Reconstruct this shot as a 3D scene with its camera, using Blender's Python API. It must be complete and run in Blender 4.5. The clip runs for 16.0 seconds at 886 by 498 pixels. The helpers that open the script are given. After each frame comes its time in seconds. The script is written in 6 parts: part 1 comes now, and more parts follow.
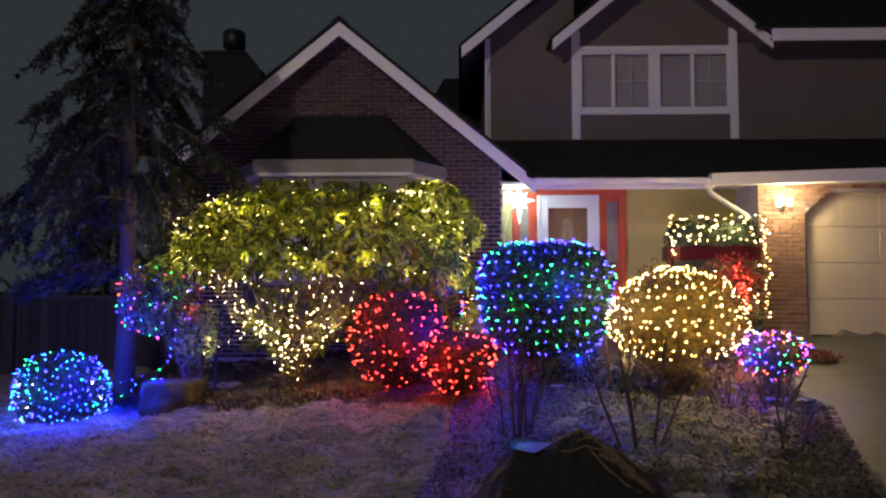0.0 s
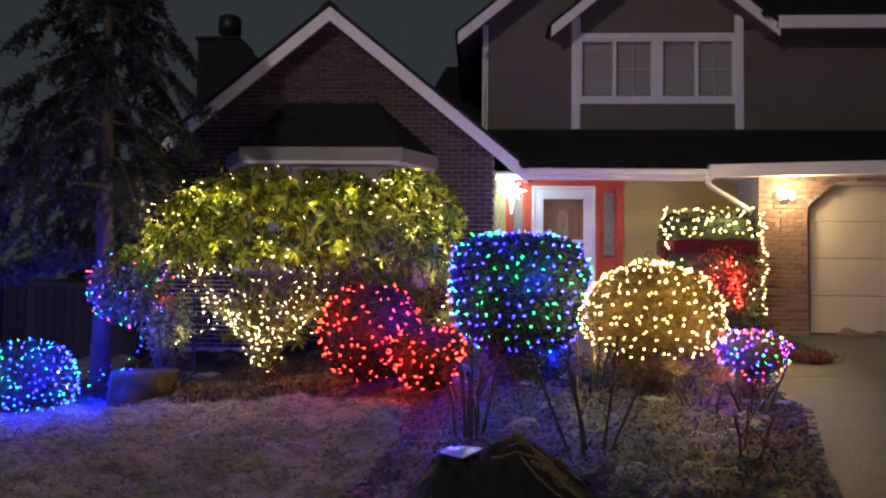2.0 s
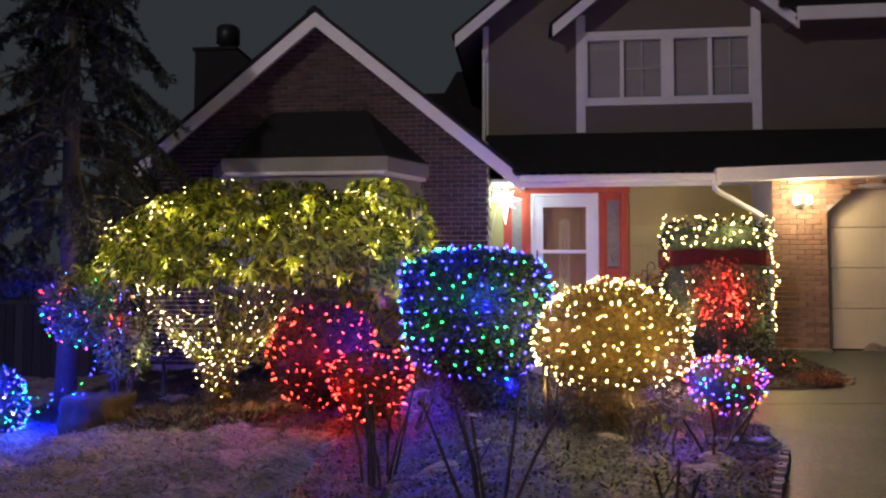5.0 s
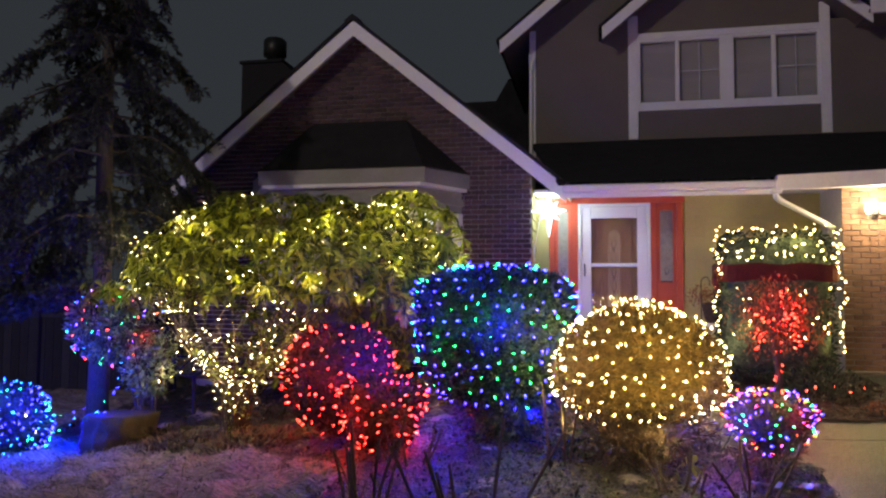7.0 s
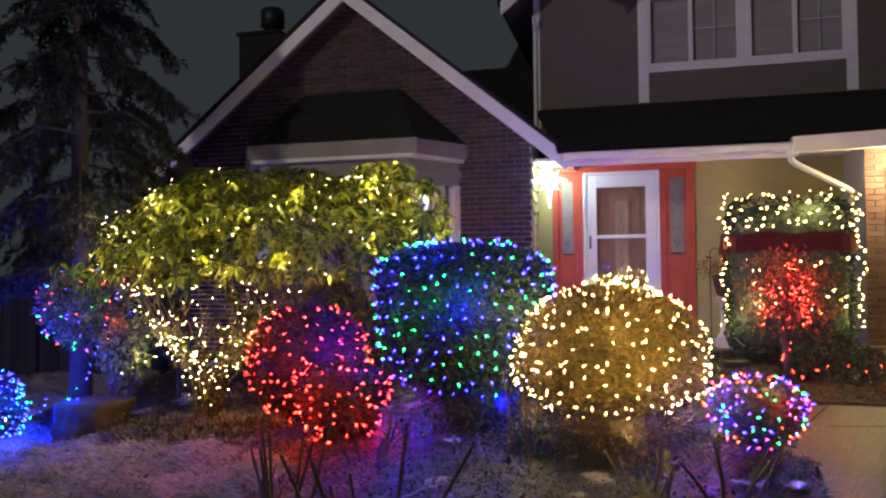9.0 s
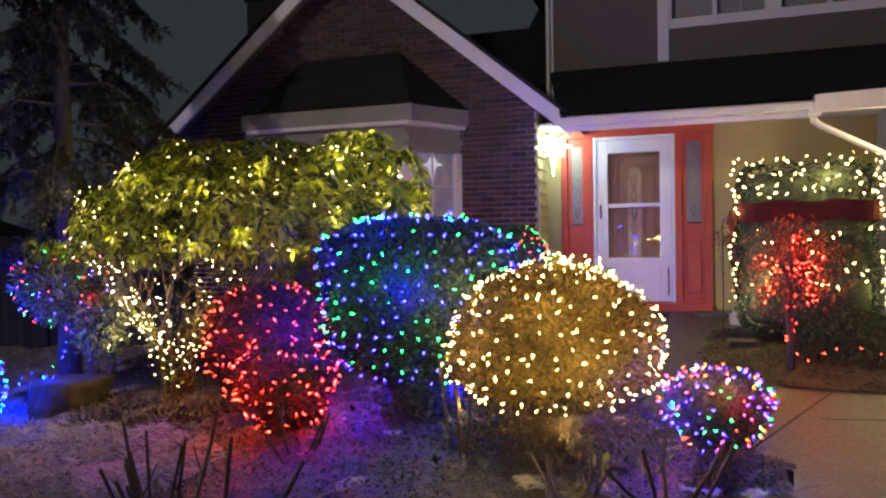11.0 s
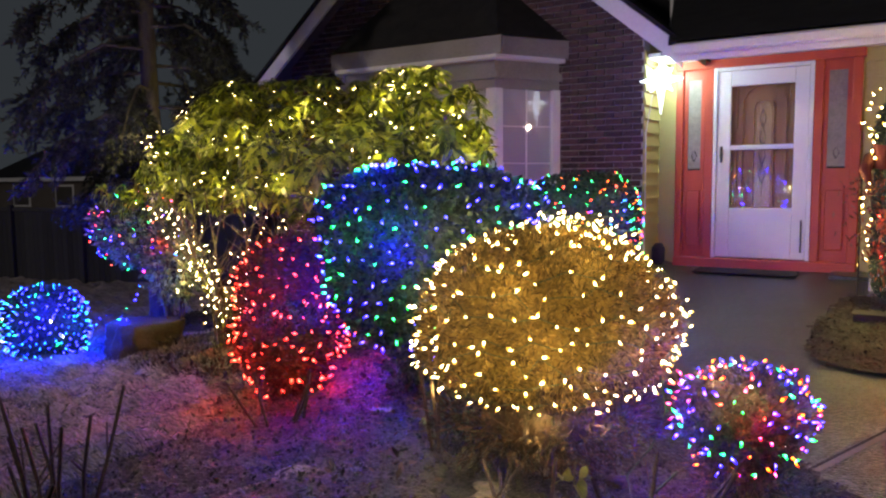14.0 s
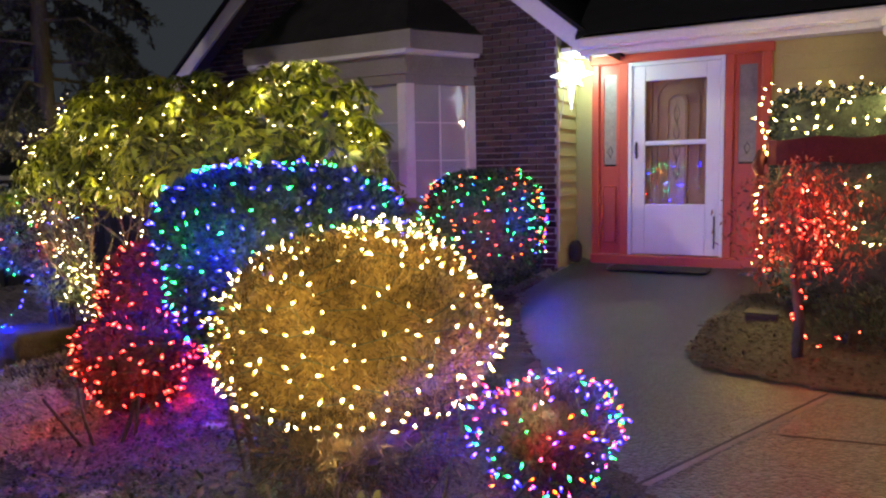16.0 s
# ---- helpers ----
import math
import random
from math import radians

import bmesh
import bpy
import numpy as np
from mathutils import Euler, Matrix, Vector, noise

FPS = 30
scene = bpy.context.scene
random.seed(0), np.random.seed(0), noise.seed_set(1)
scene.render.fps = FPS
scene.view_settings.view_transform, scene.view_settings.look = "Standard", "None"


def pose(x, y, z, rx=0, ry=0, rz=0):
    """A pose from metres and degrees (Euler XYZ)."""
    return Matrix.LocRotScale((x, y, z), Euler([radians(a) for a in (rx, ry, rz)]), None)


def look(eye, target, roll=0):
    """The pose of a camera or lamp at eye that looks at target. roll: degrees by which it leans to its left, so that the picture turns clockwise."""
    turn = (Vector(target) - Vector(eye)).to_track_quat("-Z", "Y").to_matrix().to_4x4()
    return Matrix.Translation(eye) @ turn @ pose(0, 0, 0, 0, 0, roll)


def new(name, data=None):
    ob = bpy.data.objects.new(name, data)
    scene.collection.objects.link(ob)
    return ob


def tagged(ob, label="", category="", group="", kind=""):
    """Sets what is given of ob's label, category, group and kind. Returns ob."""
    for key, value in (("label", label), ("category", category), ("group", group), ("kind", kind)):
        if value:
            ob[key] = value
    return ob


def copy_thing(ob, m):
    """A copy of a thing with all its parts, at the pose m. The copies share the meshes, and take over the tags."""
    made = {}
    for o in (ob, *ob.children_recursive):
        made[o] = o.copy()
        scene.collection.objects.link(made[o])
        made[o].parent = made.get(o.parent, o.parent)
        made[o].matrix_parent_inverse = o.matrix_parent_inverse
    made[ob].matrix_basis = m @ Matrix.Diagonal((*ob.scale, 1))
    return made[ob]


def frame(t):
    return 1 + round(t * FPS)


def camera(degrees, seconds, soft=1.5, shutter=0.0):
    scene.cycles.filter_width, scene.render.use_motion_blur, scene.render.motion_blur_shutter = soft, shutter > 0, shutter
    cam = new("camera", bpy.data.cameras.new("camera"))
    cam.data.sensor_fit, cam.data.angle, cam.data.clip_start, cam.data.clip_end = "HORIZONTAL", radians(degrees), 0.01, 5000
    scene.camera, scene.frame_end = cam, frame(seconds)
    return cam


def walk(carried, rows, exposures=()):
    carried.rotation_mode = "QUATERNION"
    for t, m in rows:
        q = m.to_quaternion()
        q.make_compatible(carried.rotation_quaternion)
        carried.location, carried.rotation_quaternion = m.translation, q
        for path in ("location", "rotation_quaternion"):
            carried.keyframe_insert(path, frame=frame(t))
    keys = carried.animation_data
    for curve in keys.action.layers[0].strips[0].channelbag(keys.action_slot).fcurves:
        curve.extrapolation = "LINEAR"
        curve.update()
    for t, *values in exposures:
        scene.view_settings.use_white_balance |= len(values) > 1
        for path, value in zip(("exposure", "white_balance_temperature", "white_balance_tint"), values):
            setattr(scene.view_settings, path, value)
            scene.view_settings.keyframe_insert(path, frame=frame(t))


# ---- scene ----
cam = camera(61.8, 16.0, soft=2.3)
PATH = [
    (0, (0.951, 0.544, 0.972), (0.905, 2.540, 1.084), -0.0),
    (0.5, (1.024, 0.613, 0.966), (0.978, 2.610, 1.071), 0.2),
    (1, (1.164, 0.657, 0.988), (1.102, 2.654, 1.086), 0.5),
    (1.5, (1.259, 0.679, 0.993), (1.182, 2.676, 1.082), 0.6),
    (2, (1.365, 0.799, 0.983), (1.269, 2.795, 1.071), 0.7),
    (2.5, (1.482, 0.896, 1.011), (1.350, 2.889, 1.101), 0.7),
    (3, (1.668, 0.946, 1.035), (1.501, 2.936, 1.131), 0.6),
    (3.5, (1.815, 0.974, 1.055), (1.629, 2.963, 1.149), 0.5),
    (4, (1.919, 1.092, 1.059), (1.731, 3.082, 1.138), 0.5),
    (4.2, (1.952, 1.156, 1.062), (1.761, 3.145, 1.144), 0.4),
    (6.5, (2.420, 1.694, 1.168), (2.065, 3.658, 1.304), 0.5),
    (7, (2.465, 1.823, 1.179), (2.056, 3.776, 1.308), 0.4),
    (7.5, (2.595, 1.987, 1.205), (2.153, 3.934, 1.324), 0.3),
    (8, (2.677, 2.081, 1.214), (2.212, 4.024, 1.307), 0.1),
    (8.5, (2.753, 2.244, 1.218), (2.272, 4.184, 1.290), -0.3),
    (8.7, (2.789, 2.287, 1.218), (2.302, 4.226, 1.283), -0.4),
    (10.8, (3.308, 2.852, 1.278), (2.685, 4.752, 1.262), -0.9),
    (11, (3.367, 2.916, 1.275), (2.731, 4.812, 1.244), -0.9),
    (11.5, (3.532, 3.085, 1.297), (2.862, 4.968, 1.227), -0.6),
    (12, (3.606, 3.241, 1.291), (2.888, 5.104, 1.187), -0.4),
    (12.5, (3.620, 3.430, 1.304), (2.817, 5.256, 1.169), -0.2),
    (13, (3.654, 3.572, 1.312), (2.757, 5.353, 1.155), -0.3),
    (13.5, (3.795, 3.715, 1.323), (2.796, 5.439, 1.152), -0.5),
    (14, (3.898, 3.839, 1.320), (2.868, 5.543, 1.135), -0.6),
    (14.5, (3.980, 3.991, 1.309), (2.947, 5.693, 1.115), -0.6),
    (15, (4.094, 4.093, 1.324), (3.077, 5.804, 1.122), -0.7),
    (15.5, (4.259, 4.201, 1.344), (3.266, 5.925, 1.144), -0.8),
    (16, (4.352, 4.323, 1.335), (3.389, 6.065, 1.137), -1.0),
]
walk(cam, [(t, look(eye, target, roll)) for t, eye, target, roll in PATH])

# ---- world and light ----
world = bpy.data.worlds.new("night_sky")
scene.world = world
world.use_nodes = True
wn = world.node_tree.nodes
wl = world.node_tree.links
bg = wn["Background"]
bg.inputs["Color"].default_value = (0.78, 0.89, 1.02, 1)
bg.inputs["Strength"].default_value = 0.033
scene.view_settings.exposure = 0.06


def lamp(name, kind, where, power, colour, size=0.1, aim=None):
    data = bpy.data.lights.new(name, kind)
    data.energy, data.color = power, colour
    if kind == "AREA":
        data.size = size
    else:
        data.shadow_soft_size = size
    ob = new(name, data)
    ob.matrix_world = look(where, aim) if aim else pose(*where)
    return ob


# an unseen street lamp assumed behind the viewpoint, then the double sconce and porch light
lamp("assumed_street_light", "POINT", (-8.0, -11.0, 9.5), 4000, (1.0, 0.86, 0.80), 0.5)
lamp("sconce_light", "POINT", (5.73, 11.32, 2.28), 46, (1.0, 0.74, 0.42), 0.06)
lamp("porch_light", "POINT", (1.80, 12.16, 2.45), 19, (0.74, 1.0, 0.88), 0.06)

# ---- materials ----


def rgba(c):
    return (c[0], c[1], c[2], 1)


def material(name, c1, c2, rough=0.7, scale=8.0, bump=0.3, metal=0.0, fine=60.0, random_mix=0.0, island=0.0, spec=0.5, stretch=(1, 1, 1), dist=0.004, trans=0.0):
    m = bpy.data.materials.new(name)
    m.use_nodes = True
    n, l = m.node_tree.nodes, m.node_tree.links
    p = n["Principled BSDF"]
    p.inputs["Roughness"].default_value = rough
    p.inputs["Metallic"].default_value = metal
    p.inputs["Specular IOR Level"].default_value = spec
    tc = n.new("ShaderNodeTexCoord")
    mp = n.new("ShaderNodeMapping")
    mp.inputs["Scale"].default_value = stretch
    l.new(tc.outputs["Object"], mp.inputs["Vector"])
    a = n.new("ShaderNodeTexNoise")
    a.inputs["Scale"].default_value = scale
    a.inputs["Detail"].default_value = 5
    a.inputs["Roughness"].default_value = 0.65
    b = n.new("ShaderNodeTexNoise")
    b.inputs["Scale"].default_value = fine
    b.inputs["Detail"].default_value = 3
    for t in (a, b):
        l.new(mp.outputs["Vector"], t.inputs["Vector"])
    mix = n.new("ShaderNodeMath")
    mix.operation = "MULTIPLY_ADD"
    mix.inputs[1].default_value = 0.45
    l.new(b.outputs["Fac"], mix.inputs[0])
    half = n.new("ShaderNodeMath")
    half.operation = "MULTIPLY_ADD"
    half.inputs[1].default_value = 0.55
    half.inputs[2].default_value = 0.0
    l.new(a.outputs["Fac"], half.inputs[0])
    l.new(half.outputs[0], mix.inputs[2])
    fac = mix.outputs[0]
    if random_mix or island:
        if island:
            src = n.new("ShaderNodeNewGeometry").outputs["Random Per Island"]
        else:
            src = n.new("ShaderNodeObjectInfo").outputs["Random"]
        amount = random_mix or island
        r = n.new("ShaderNodeMath")
        r.operation = "MULTIPLY_ADD"
        r.inputs[1].default_value = amount
        r.inputs[2].default_value = -amount / 2
        l.new(src, r.inputs[0])
        add = n.new("ShaderNodeMath")
        add.operation = "ADD"
        l.new(fac, add.inputs[0])
        l.new(r.outputs[0], add.inputs[1])
        fac = add.outputs[0]
    ramp = n.new("ShaderNodeValToRGB")
    ramp.color_ramp.elements[0].position, ramp.color_ramp.elements[1].position = 0.3, 0.7
    ramp.color_ramp.elements[0].color, ramp.color_ramp.elements[1].color = rgba(c1), rgba(c2)
    l.new(fac, ramp.inputs["Fac"])
    l.new(ramp.outputs["Color"], p.inputs["Base Color"])
    if bump:
        bn = n.new("ShaderNodeBump")
        bn.inputs["Strength"].default_value = bump
        bn.inputs["Distance"].default_value = dist
        l.new(mix.outputs[0], bn.inputs["Height"])
        l.new(bn.outputs["Normal"], p.inputs["Normal"])
    if trans:
        tr = n.new("ShaderNodeBsdfTranslucent")
        l.new(ramp.outputs["Color"], tr.inputs["Color"])
        ms = n.new("ShaderNodeMixShader")
        ms.inputs[0].default_value = trans
        l.new(p.outputs[0], ms.inputs[1])
        l.new(tr.outputs[0], ms.inputs[2])
        l.new(ms.outputs[0], n["Material Output"].inputs["Surface"])
    return m


def glow(name, colour, strength):
    m = bpy.data.materials.new(name)
    m.use_nodes = True
    n, l = m.node_tree.nodes, m.node_tree.links
    n.remove(n["Principled BSDF"])
    e = n.new("ShaderNodeEmission")
    e.inputs["Color"].default_value, e.inputs["Strength"].default_value = rgba(colour), strength
    l.new(e.outputs[0], n["Material Output"].inputs["Surface"])
    return m


def bulb_glow(name, core, hot, shell, dim):
    """A moulded light bulb: nearly white round the diode at its foot, its own colour and dimmer towards the tip."""
    m = glow(name, shell, dim)
    n, l = m.node_tree.nodes, m.node_tree.links
    e = [q for q in n if q.bl_idname == "ShaderNodeEmission"][0]
    tc = n.new("ShaderNodeTexCoord")
    xyz = n.new("ShaderNodeSeparateXYZ")
    l.new(tc.outputs["Object"], xyz.inputs[0])
    ramp = n.new("ShaderNodeMapRange")
    ramp.interpolation_type = "SMOOTHERSTEP"
    ramp.inputs["From Min"].default_value, ramp.inputs["From Max"].default_value = 0.020, 0.007
    ramp.inputs["To Min"].default_value, ramp.inputs["To Max"].default_value = 0.0, 1.0
    l.new(xyz.outputs["Z"], ramp.inputs["Value"])
    mix = n.new("ShaderNodeMix")
    mix.data_type = "RGBA"
    mix.inputs["A"].default_value, mix.inputs["B"].default_value = rgba([c * dim for c in shell]), rgba([c * hot for c in core])
    l.new(ramp.outputs["Result"], mix.inputs["Factor"])
    l.new(mix.outputs["Result"], e.inputs["Color"])
    e.inputs["Strength"].default_value = 1.0
    return m


def glass(name, colour=(1, 1, 1), rough=0.02):
    m = bpy.data.materials.new(name)
    m.use_nodes = True
    n, l = m.node_tree.nodes, m.node_tree.links
    n.remove(n["Principled BSDF"])
    t = n.new("ShaderNodeBsdfTransparent")
    t.inputs["Color"].default_value = rgba(colour)
    g = n.new("ShaderNodeBsdfGlossy")
    g.inputs["Roughness"].default_value = rough
    f = n.new("ShaderNodeFresnel")
    f.inputs["IOR"].default_value = 1.5
    s = n.new("ShaderNodeMixShader")
    l.new(f.outputs[0], s.inputs[0])
    l.new(t.outputs[0], s.inputs[1])
    l.new(g.outputs[0], s.inputs[2])
    l.new(s.outputs[0], n["Material Output"].inputs["Surface"])
    return m


# red brick twice: gable tones darkened for shade, garage tones brightened for the sconce
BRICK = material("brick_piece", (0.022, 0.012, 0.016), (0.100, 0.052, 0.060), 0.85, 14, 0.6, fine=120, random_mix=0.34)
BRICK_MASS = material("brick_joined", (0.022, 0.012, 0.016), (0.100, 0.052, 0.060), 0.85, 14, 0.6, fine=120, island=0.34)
LIT_BRICK = material("lit_brick_piece", (0.15, 0.085, 0.055), (0.33, 0.20, 0.13), 0.85, 14, 0.6, fine=120, random_mix=0.35)
LIT_MASS = material("lit_brick_joined", (0.15, 0.085, 0.055), (0.33, 0.20, 0.13), 0.85, 14, 0.6, fine=120, island=0.35)
MORTAR = material("mortar", (0.31, 0.295, 0.31), (0.45, 0.43, 0.445), 0.95, 20, 0.5)
WHITE = material("white_trim_paint", (0.66, 0.65, 0.64), (0.82, 0.81, 0.80), 0.55, 3, 0.12, fine=40)
# white bay trim greyed: the shade it stands in is put into the colour
BAY_SHADED = material("shaded_bay_paint", (0.20, 0.188, 0.185), (0.30, 0.288, 0.28), 0.6, 3, 0.2, fine=40)
VINYL = material("white_storm_door_paint", (0.74, 0.74, 0.74), (0.84, 0.84, 0.84), 0.4, 2, 0.05)
TAUPE = material("taupe_siding_paint", (0.11, 0.091, 0.078), (0.15, 0.127, 0.108), 0.75, 1.2, 0.25, fine=45)
OLIVE = material("olive_siding_paint", (0.40, 0.355, 0.135), (0.48, 0.43, 0.18), 0.7, 1.5, 0.2, fine=50)
RED_PAINT = material("coral_red_paint", (0.44, 0.062, 0.028), (0.54, 0.088, 0.040), 0.45, 2.5, 0.1)
OAK = material("oak_door_wood", (0.33, 0.17, 0.06), (0.55, 0.32, 0.13), 0.45, 6, 0.25, stretch=(6, 6, 0.6), fine=25)
SHINGLE = material("roof_shingles", (0.010, 0.010, 0.012), (0.030, 0.029, 0.031), 0.95, 5, 0.8, fine=90, island=0.5, spec=0.2)
GARAGE = material("garage_door_paint", (0.58, 0.51, 0.37), (0.68, 0.60, 0.45), 0.5, 2, 0.08)
IRON = material("black_metal", (0.015, 0.015, 0.016), (0.05, 0.05, 0.05), 0.45, 12, 0.2, metal=0.6)
BRASS = material("brass", (0.45, 0.31, 0.11), (0.6, 0.43, 0.18), 0.3, 10, 0.1, metal=1.0)
PAVE = material("wet_exposed_aggregate", (0.010, 0.016, 0.014), (0.070, 0.093, 0.082), 0.33, 1.6, 0.5, fine=70, dist=0.012)
n, l = PAVE.node_tree.nodes, PAVE.node_tree.links
pebble = n.new("ShaderNodeTexVoronoi")
pebble.inputs["Scale"].default_value = 75
coord = [q for q in n if q.bl_idname == "ShaderNodeMapping"][0]
l.new(coord.outputs["Vector"], pebble.inputs["Vector"])
tint = n.new("ShaderNodeMix")
tint.data_type, tint.blend_type = "RGBA", "MULTIPLY"
tint.inputs["Factor"].default_value = 1.0
tone = n.new("ShaderNodeSeparateColor")
l.new(pebble.outputs["Color"], tone.inputs["Color"])
shade = n.new("ShaderNodeMath")
shade.operation = "MULTIPLY_ADD"
shade.inputs[1].default_value, shade.inputs[2].default_value = 1.8, 0.05
l.new(tone.outputs[0], shade.inputs[0])
l.new([q for q in n if q.bl_idname == "ShaderNodeValToRGB"][0].outputs["Color"], tint.inputs["A"])
l.new(shade.outputs[0], tint.inputs["B"])
l.new(tint.outputs["Result"], n["Principled BSDF"].inputs["Base Color"])
bump2 = n.new("ShaderNodeBump")
bump2.inputs["Strength"].default_value, bump2.inputs["Distance"].default_value = 0.8, 0.006
bump2.invert = True
l.new(pebble.outputs["Distance"], bump2.inputs["Height"])
l.new([q for q in n if q.bl_idname == "ShaderNodeBump"][0].outputs["Normal"], bump2.inputs["Normal"])
l.new(bump2.outputs["Normal"], n["Principled BSDF"].inputs["Normal"])
JOINT = material("concrete_joint_strip", (0.14, 0.122, 0.104), (0.25, 0.22, 0.185), 0.8, 10, 0.4)
LAWN = material("worn_winter_lawn", (0.014, 0.012, 0.011), (0.38, 0.325, 0.275), 0.9, 4.5, 1.0, fine=34, dist=0.08, stretch=(0.6, 1.9, 1))
GRASS = material("dry_grass_blades", (0.05, 0.044, 0.035), (0.30, 0.262, 0.215), 0.85, 6, 0.0, island=0.9)
SOIL = material("dark_bark_mulch", (0.006, 0.005, 0.0048), (0.026, 0.0215, 0.020), 0.6, 9, 1.0, fine=60, dist=0.03)
CHIP = material("bark_chips", (0.004, 0.0034, 0.0033), (0.019, 0.016, 0.0155), 0.5, 25, 0.4, island=1.0)
LITTER = material("fallen_leaves", (0.018, 0.011, 0.008), (0.095, 0.064, 0.05), 0.7, 20, 0.3, island=1.1, trans=0.15)
ISLE_LEAF = material("damp_maple_litter", (0.007, 0.0042, 0.004), (0.052, 0.030, 0.028), 0.6, 20, 0.3, island=1.3, trans=0.1)
ROCK = material("boulder_stone", (0.018, 0.013, 0.007), (0.058, 0.041, 0.021), 0.85, 4, 0.9, fine=45, dist=0.02)
# near black all over: the stump's unlit front is put into its colour
DARKROCK = material("unlit_stump_wood", (0.003, 0.0027, 0.0028), (0.011, 0.0095, 0.009), 0.8, 9, 1.0, stretch=(3, 3, 0.6), dist=0.03)
BARK = material("tree_bark", (0.028, 0.024, 0.021), (0.10, 0.087, 0.076), 0.9, 9, 1.0, stretch=(1, 1, 0.35), dist=0.02)
STEM = material("bare_branch_bark", (0.03, 0.025, 0.016), (0.10, 0.083, 0.05), 0.8, 25, 0.5)
CANE = material("dark_rose_cane", (0.022, 0.014, 0.013), (0.065, 0.038, 0.03), 0.6, 30, 0.4)
RHODO = material("rhododendron_leaf", (0.035, 0.052, 0.005), (0.24, 0.285, 0.020), 0.42, 9, 0.15, island=0.8, trans=0.28)
HEDGE = material("box_hedge_leaf", (0.018, 0.032, 0.026), (0.07, 0.10, 0.08), 0.65, 15, 0.1, island=0.9, trans=0.15, spec=0.25)
GOLDEN = material("golden_heather_twig", (0.034, 0.019, 0.006), (0.30, 0.185, 0.055), 0.7, 7, 0.1, island=0.9, trans=0.2)
HEATHER = material("dry_heather_twig", (0.035, 0.023, 0.02), (0.14, 0.095, 0.072), 0.75, 15, 0.1, island=0.9, trans=0.2)
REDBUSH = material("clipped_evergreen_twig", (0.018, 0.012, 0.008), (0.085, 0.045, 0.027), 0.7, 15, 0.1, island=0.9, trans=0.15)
SMALL_LEAF = material("grey_green_leaf", (0.045, 0.065, 0.042), (0.15, 0.19, 0.125), 0.5, 12, 0.1, island=0.8, trans=0.2)
NEEDLE = material("spruce_needles", (0.006, 0.0085, 0.008), (0.029, 0.034, 0.031), 0.75, 8, 0.1, island=0.8)
MAPLE = material("dry_maple_leaf", (0.13, 0.045, 0.022), (0.34, 0.15, 0.075), 0.65, 15, 0.1, island=0.9, trans=0.3)
# board colour taken down to near black to carry the night shade
FENCE = material("shaded_weathered_board", (0.009, 0.009, 0.010), (0.026, 0.026, 0.028), 0.9, 4, 0.5, stretch=(4, 4, 0.4), random_mix=0.4)
WIRE = material("green_light_wire", (0.015, 0.035, 0.02), (0.03, 0.06, 0.03), 0.5, 20, 0.0)
RIBBON = material("dark_red_velvet_ribbon", (0.045, 0.005, 0.006), (0.10, 0.010, 0.012), 0.85, 12, 0.3)
CURTAIN = material("pale_curtain", (0.30, 0.27, 0.24), (0.50, 0.455, 0.41), 0.9, 2, 0.1, stretch=(0.4, 1, 5.0))
BLIND = material("white_window_blind", (0.55, 0.54, 0.52), (0.68, 0.67, 0.65), 0.8, 2, 0.3, stretch=(1, 1, 30))
DARK_ROOM = material("dark_interior", (0.05, 0.045, 0.04), (0.09, 0.08, 0.07), 0.9, 2, 0.0)
URN = material("pale_stone_urn", (0.52, 0.50, 0.45), (0.70, 0.67, 0.61), 0.8, 10, 0.4)
RUBBER = material("black_rubber_mat", (0.012, 0.012, 0.012), (0.03, 0.03, 0.03), 0.8, 40, 0.6)
CHIMNEY = material("dark_chimney_siding", (0.006, 0.006, 0.009), (0.014, 0.013, 0.018), 0.9, 3, 0.3)
PLASTIC = material("plastic_sheet", (0.14, 0.15, 0.20), (0.26, 0.27, 0.34), 0.2, 6, 0.4)
PANE = glass("window_glass", (0.86, 0.88, 0.9))
LEADED = material("frosted_sidelight_glass", (0.20, 0.19, 0.17), (0.34, 0.32, 0.29), 0.25, 14, 0.3)
BULB_LIGHT = {
    "blue": ((0.0011, 0.0013, 1.0), 480),
    "green": ((0.006, 1.0, 0.16), 36),
    "cyan": ((0.002, 0.13, 1.0), 160),
    "red": ((1.0, 0.0085, 0.006), 95),
    "amber": ((1.0, 0.20, 0.006), 50),
    "pink": ((1.0, 0.009, 0.40), 50),
    "violet": ((0.003, 0.002, 1.0), 230),
    "warm": ((1.0, 0.76, 0.23), 80),
    "cool": ((1.0, 0.85, 0.45), 80),
    "mini": ((1.0, 0.78, 0.26), 220),
}
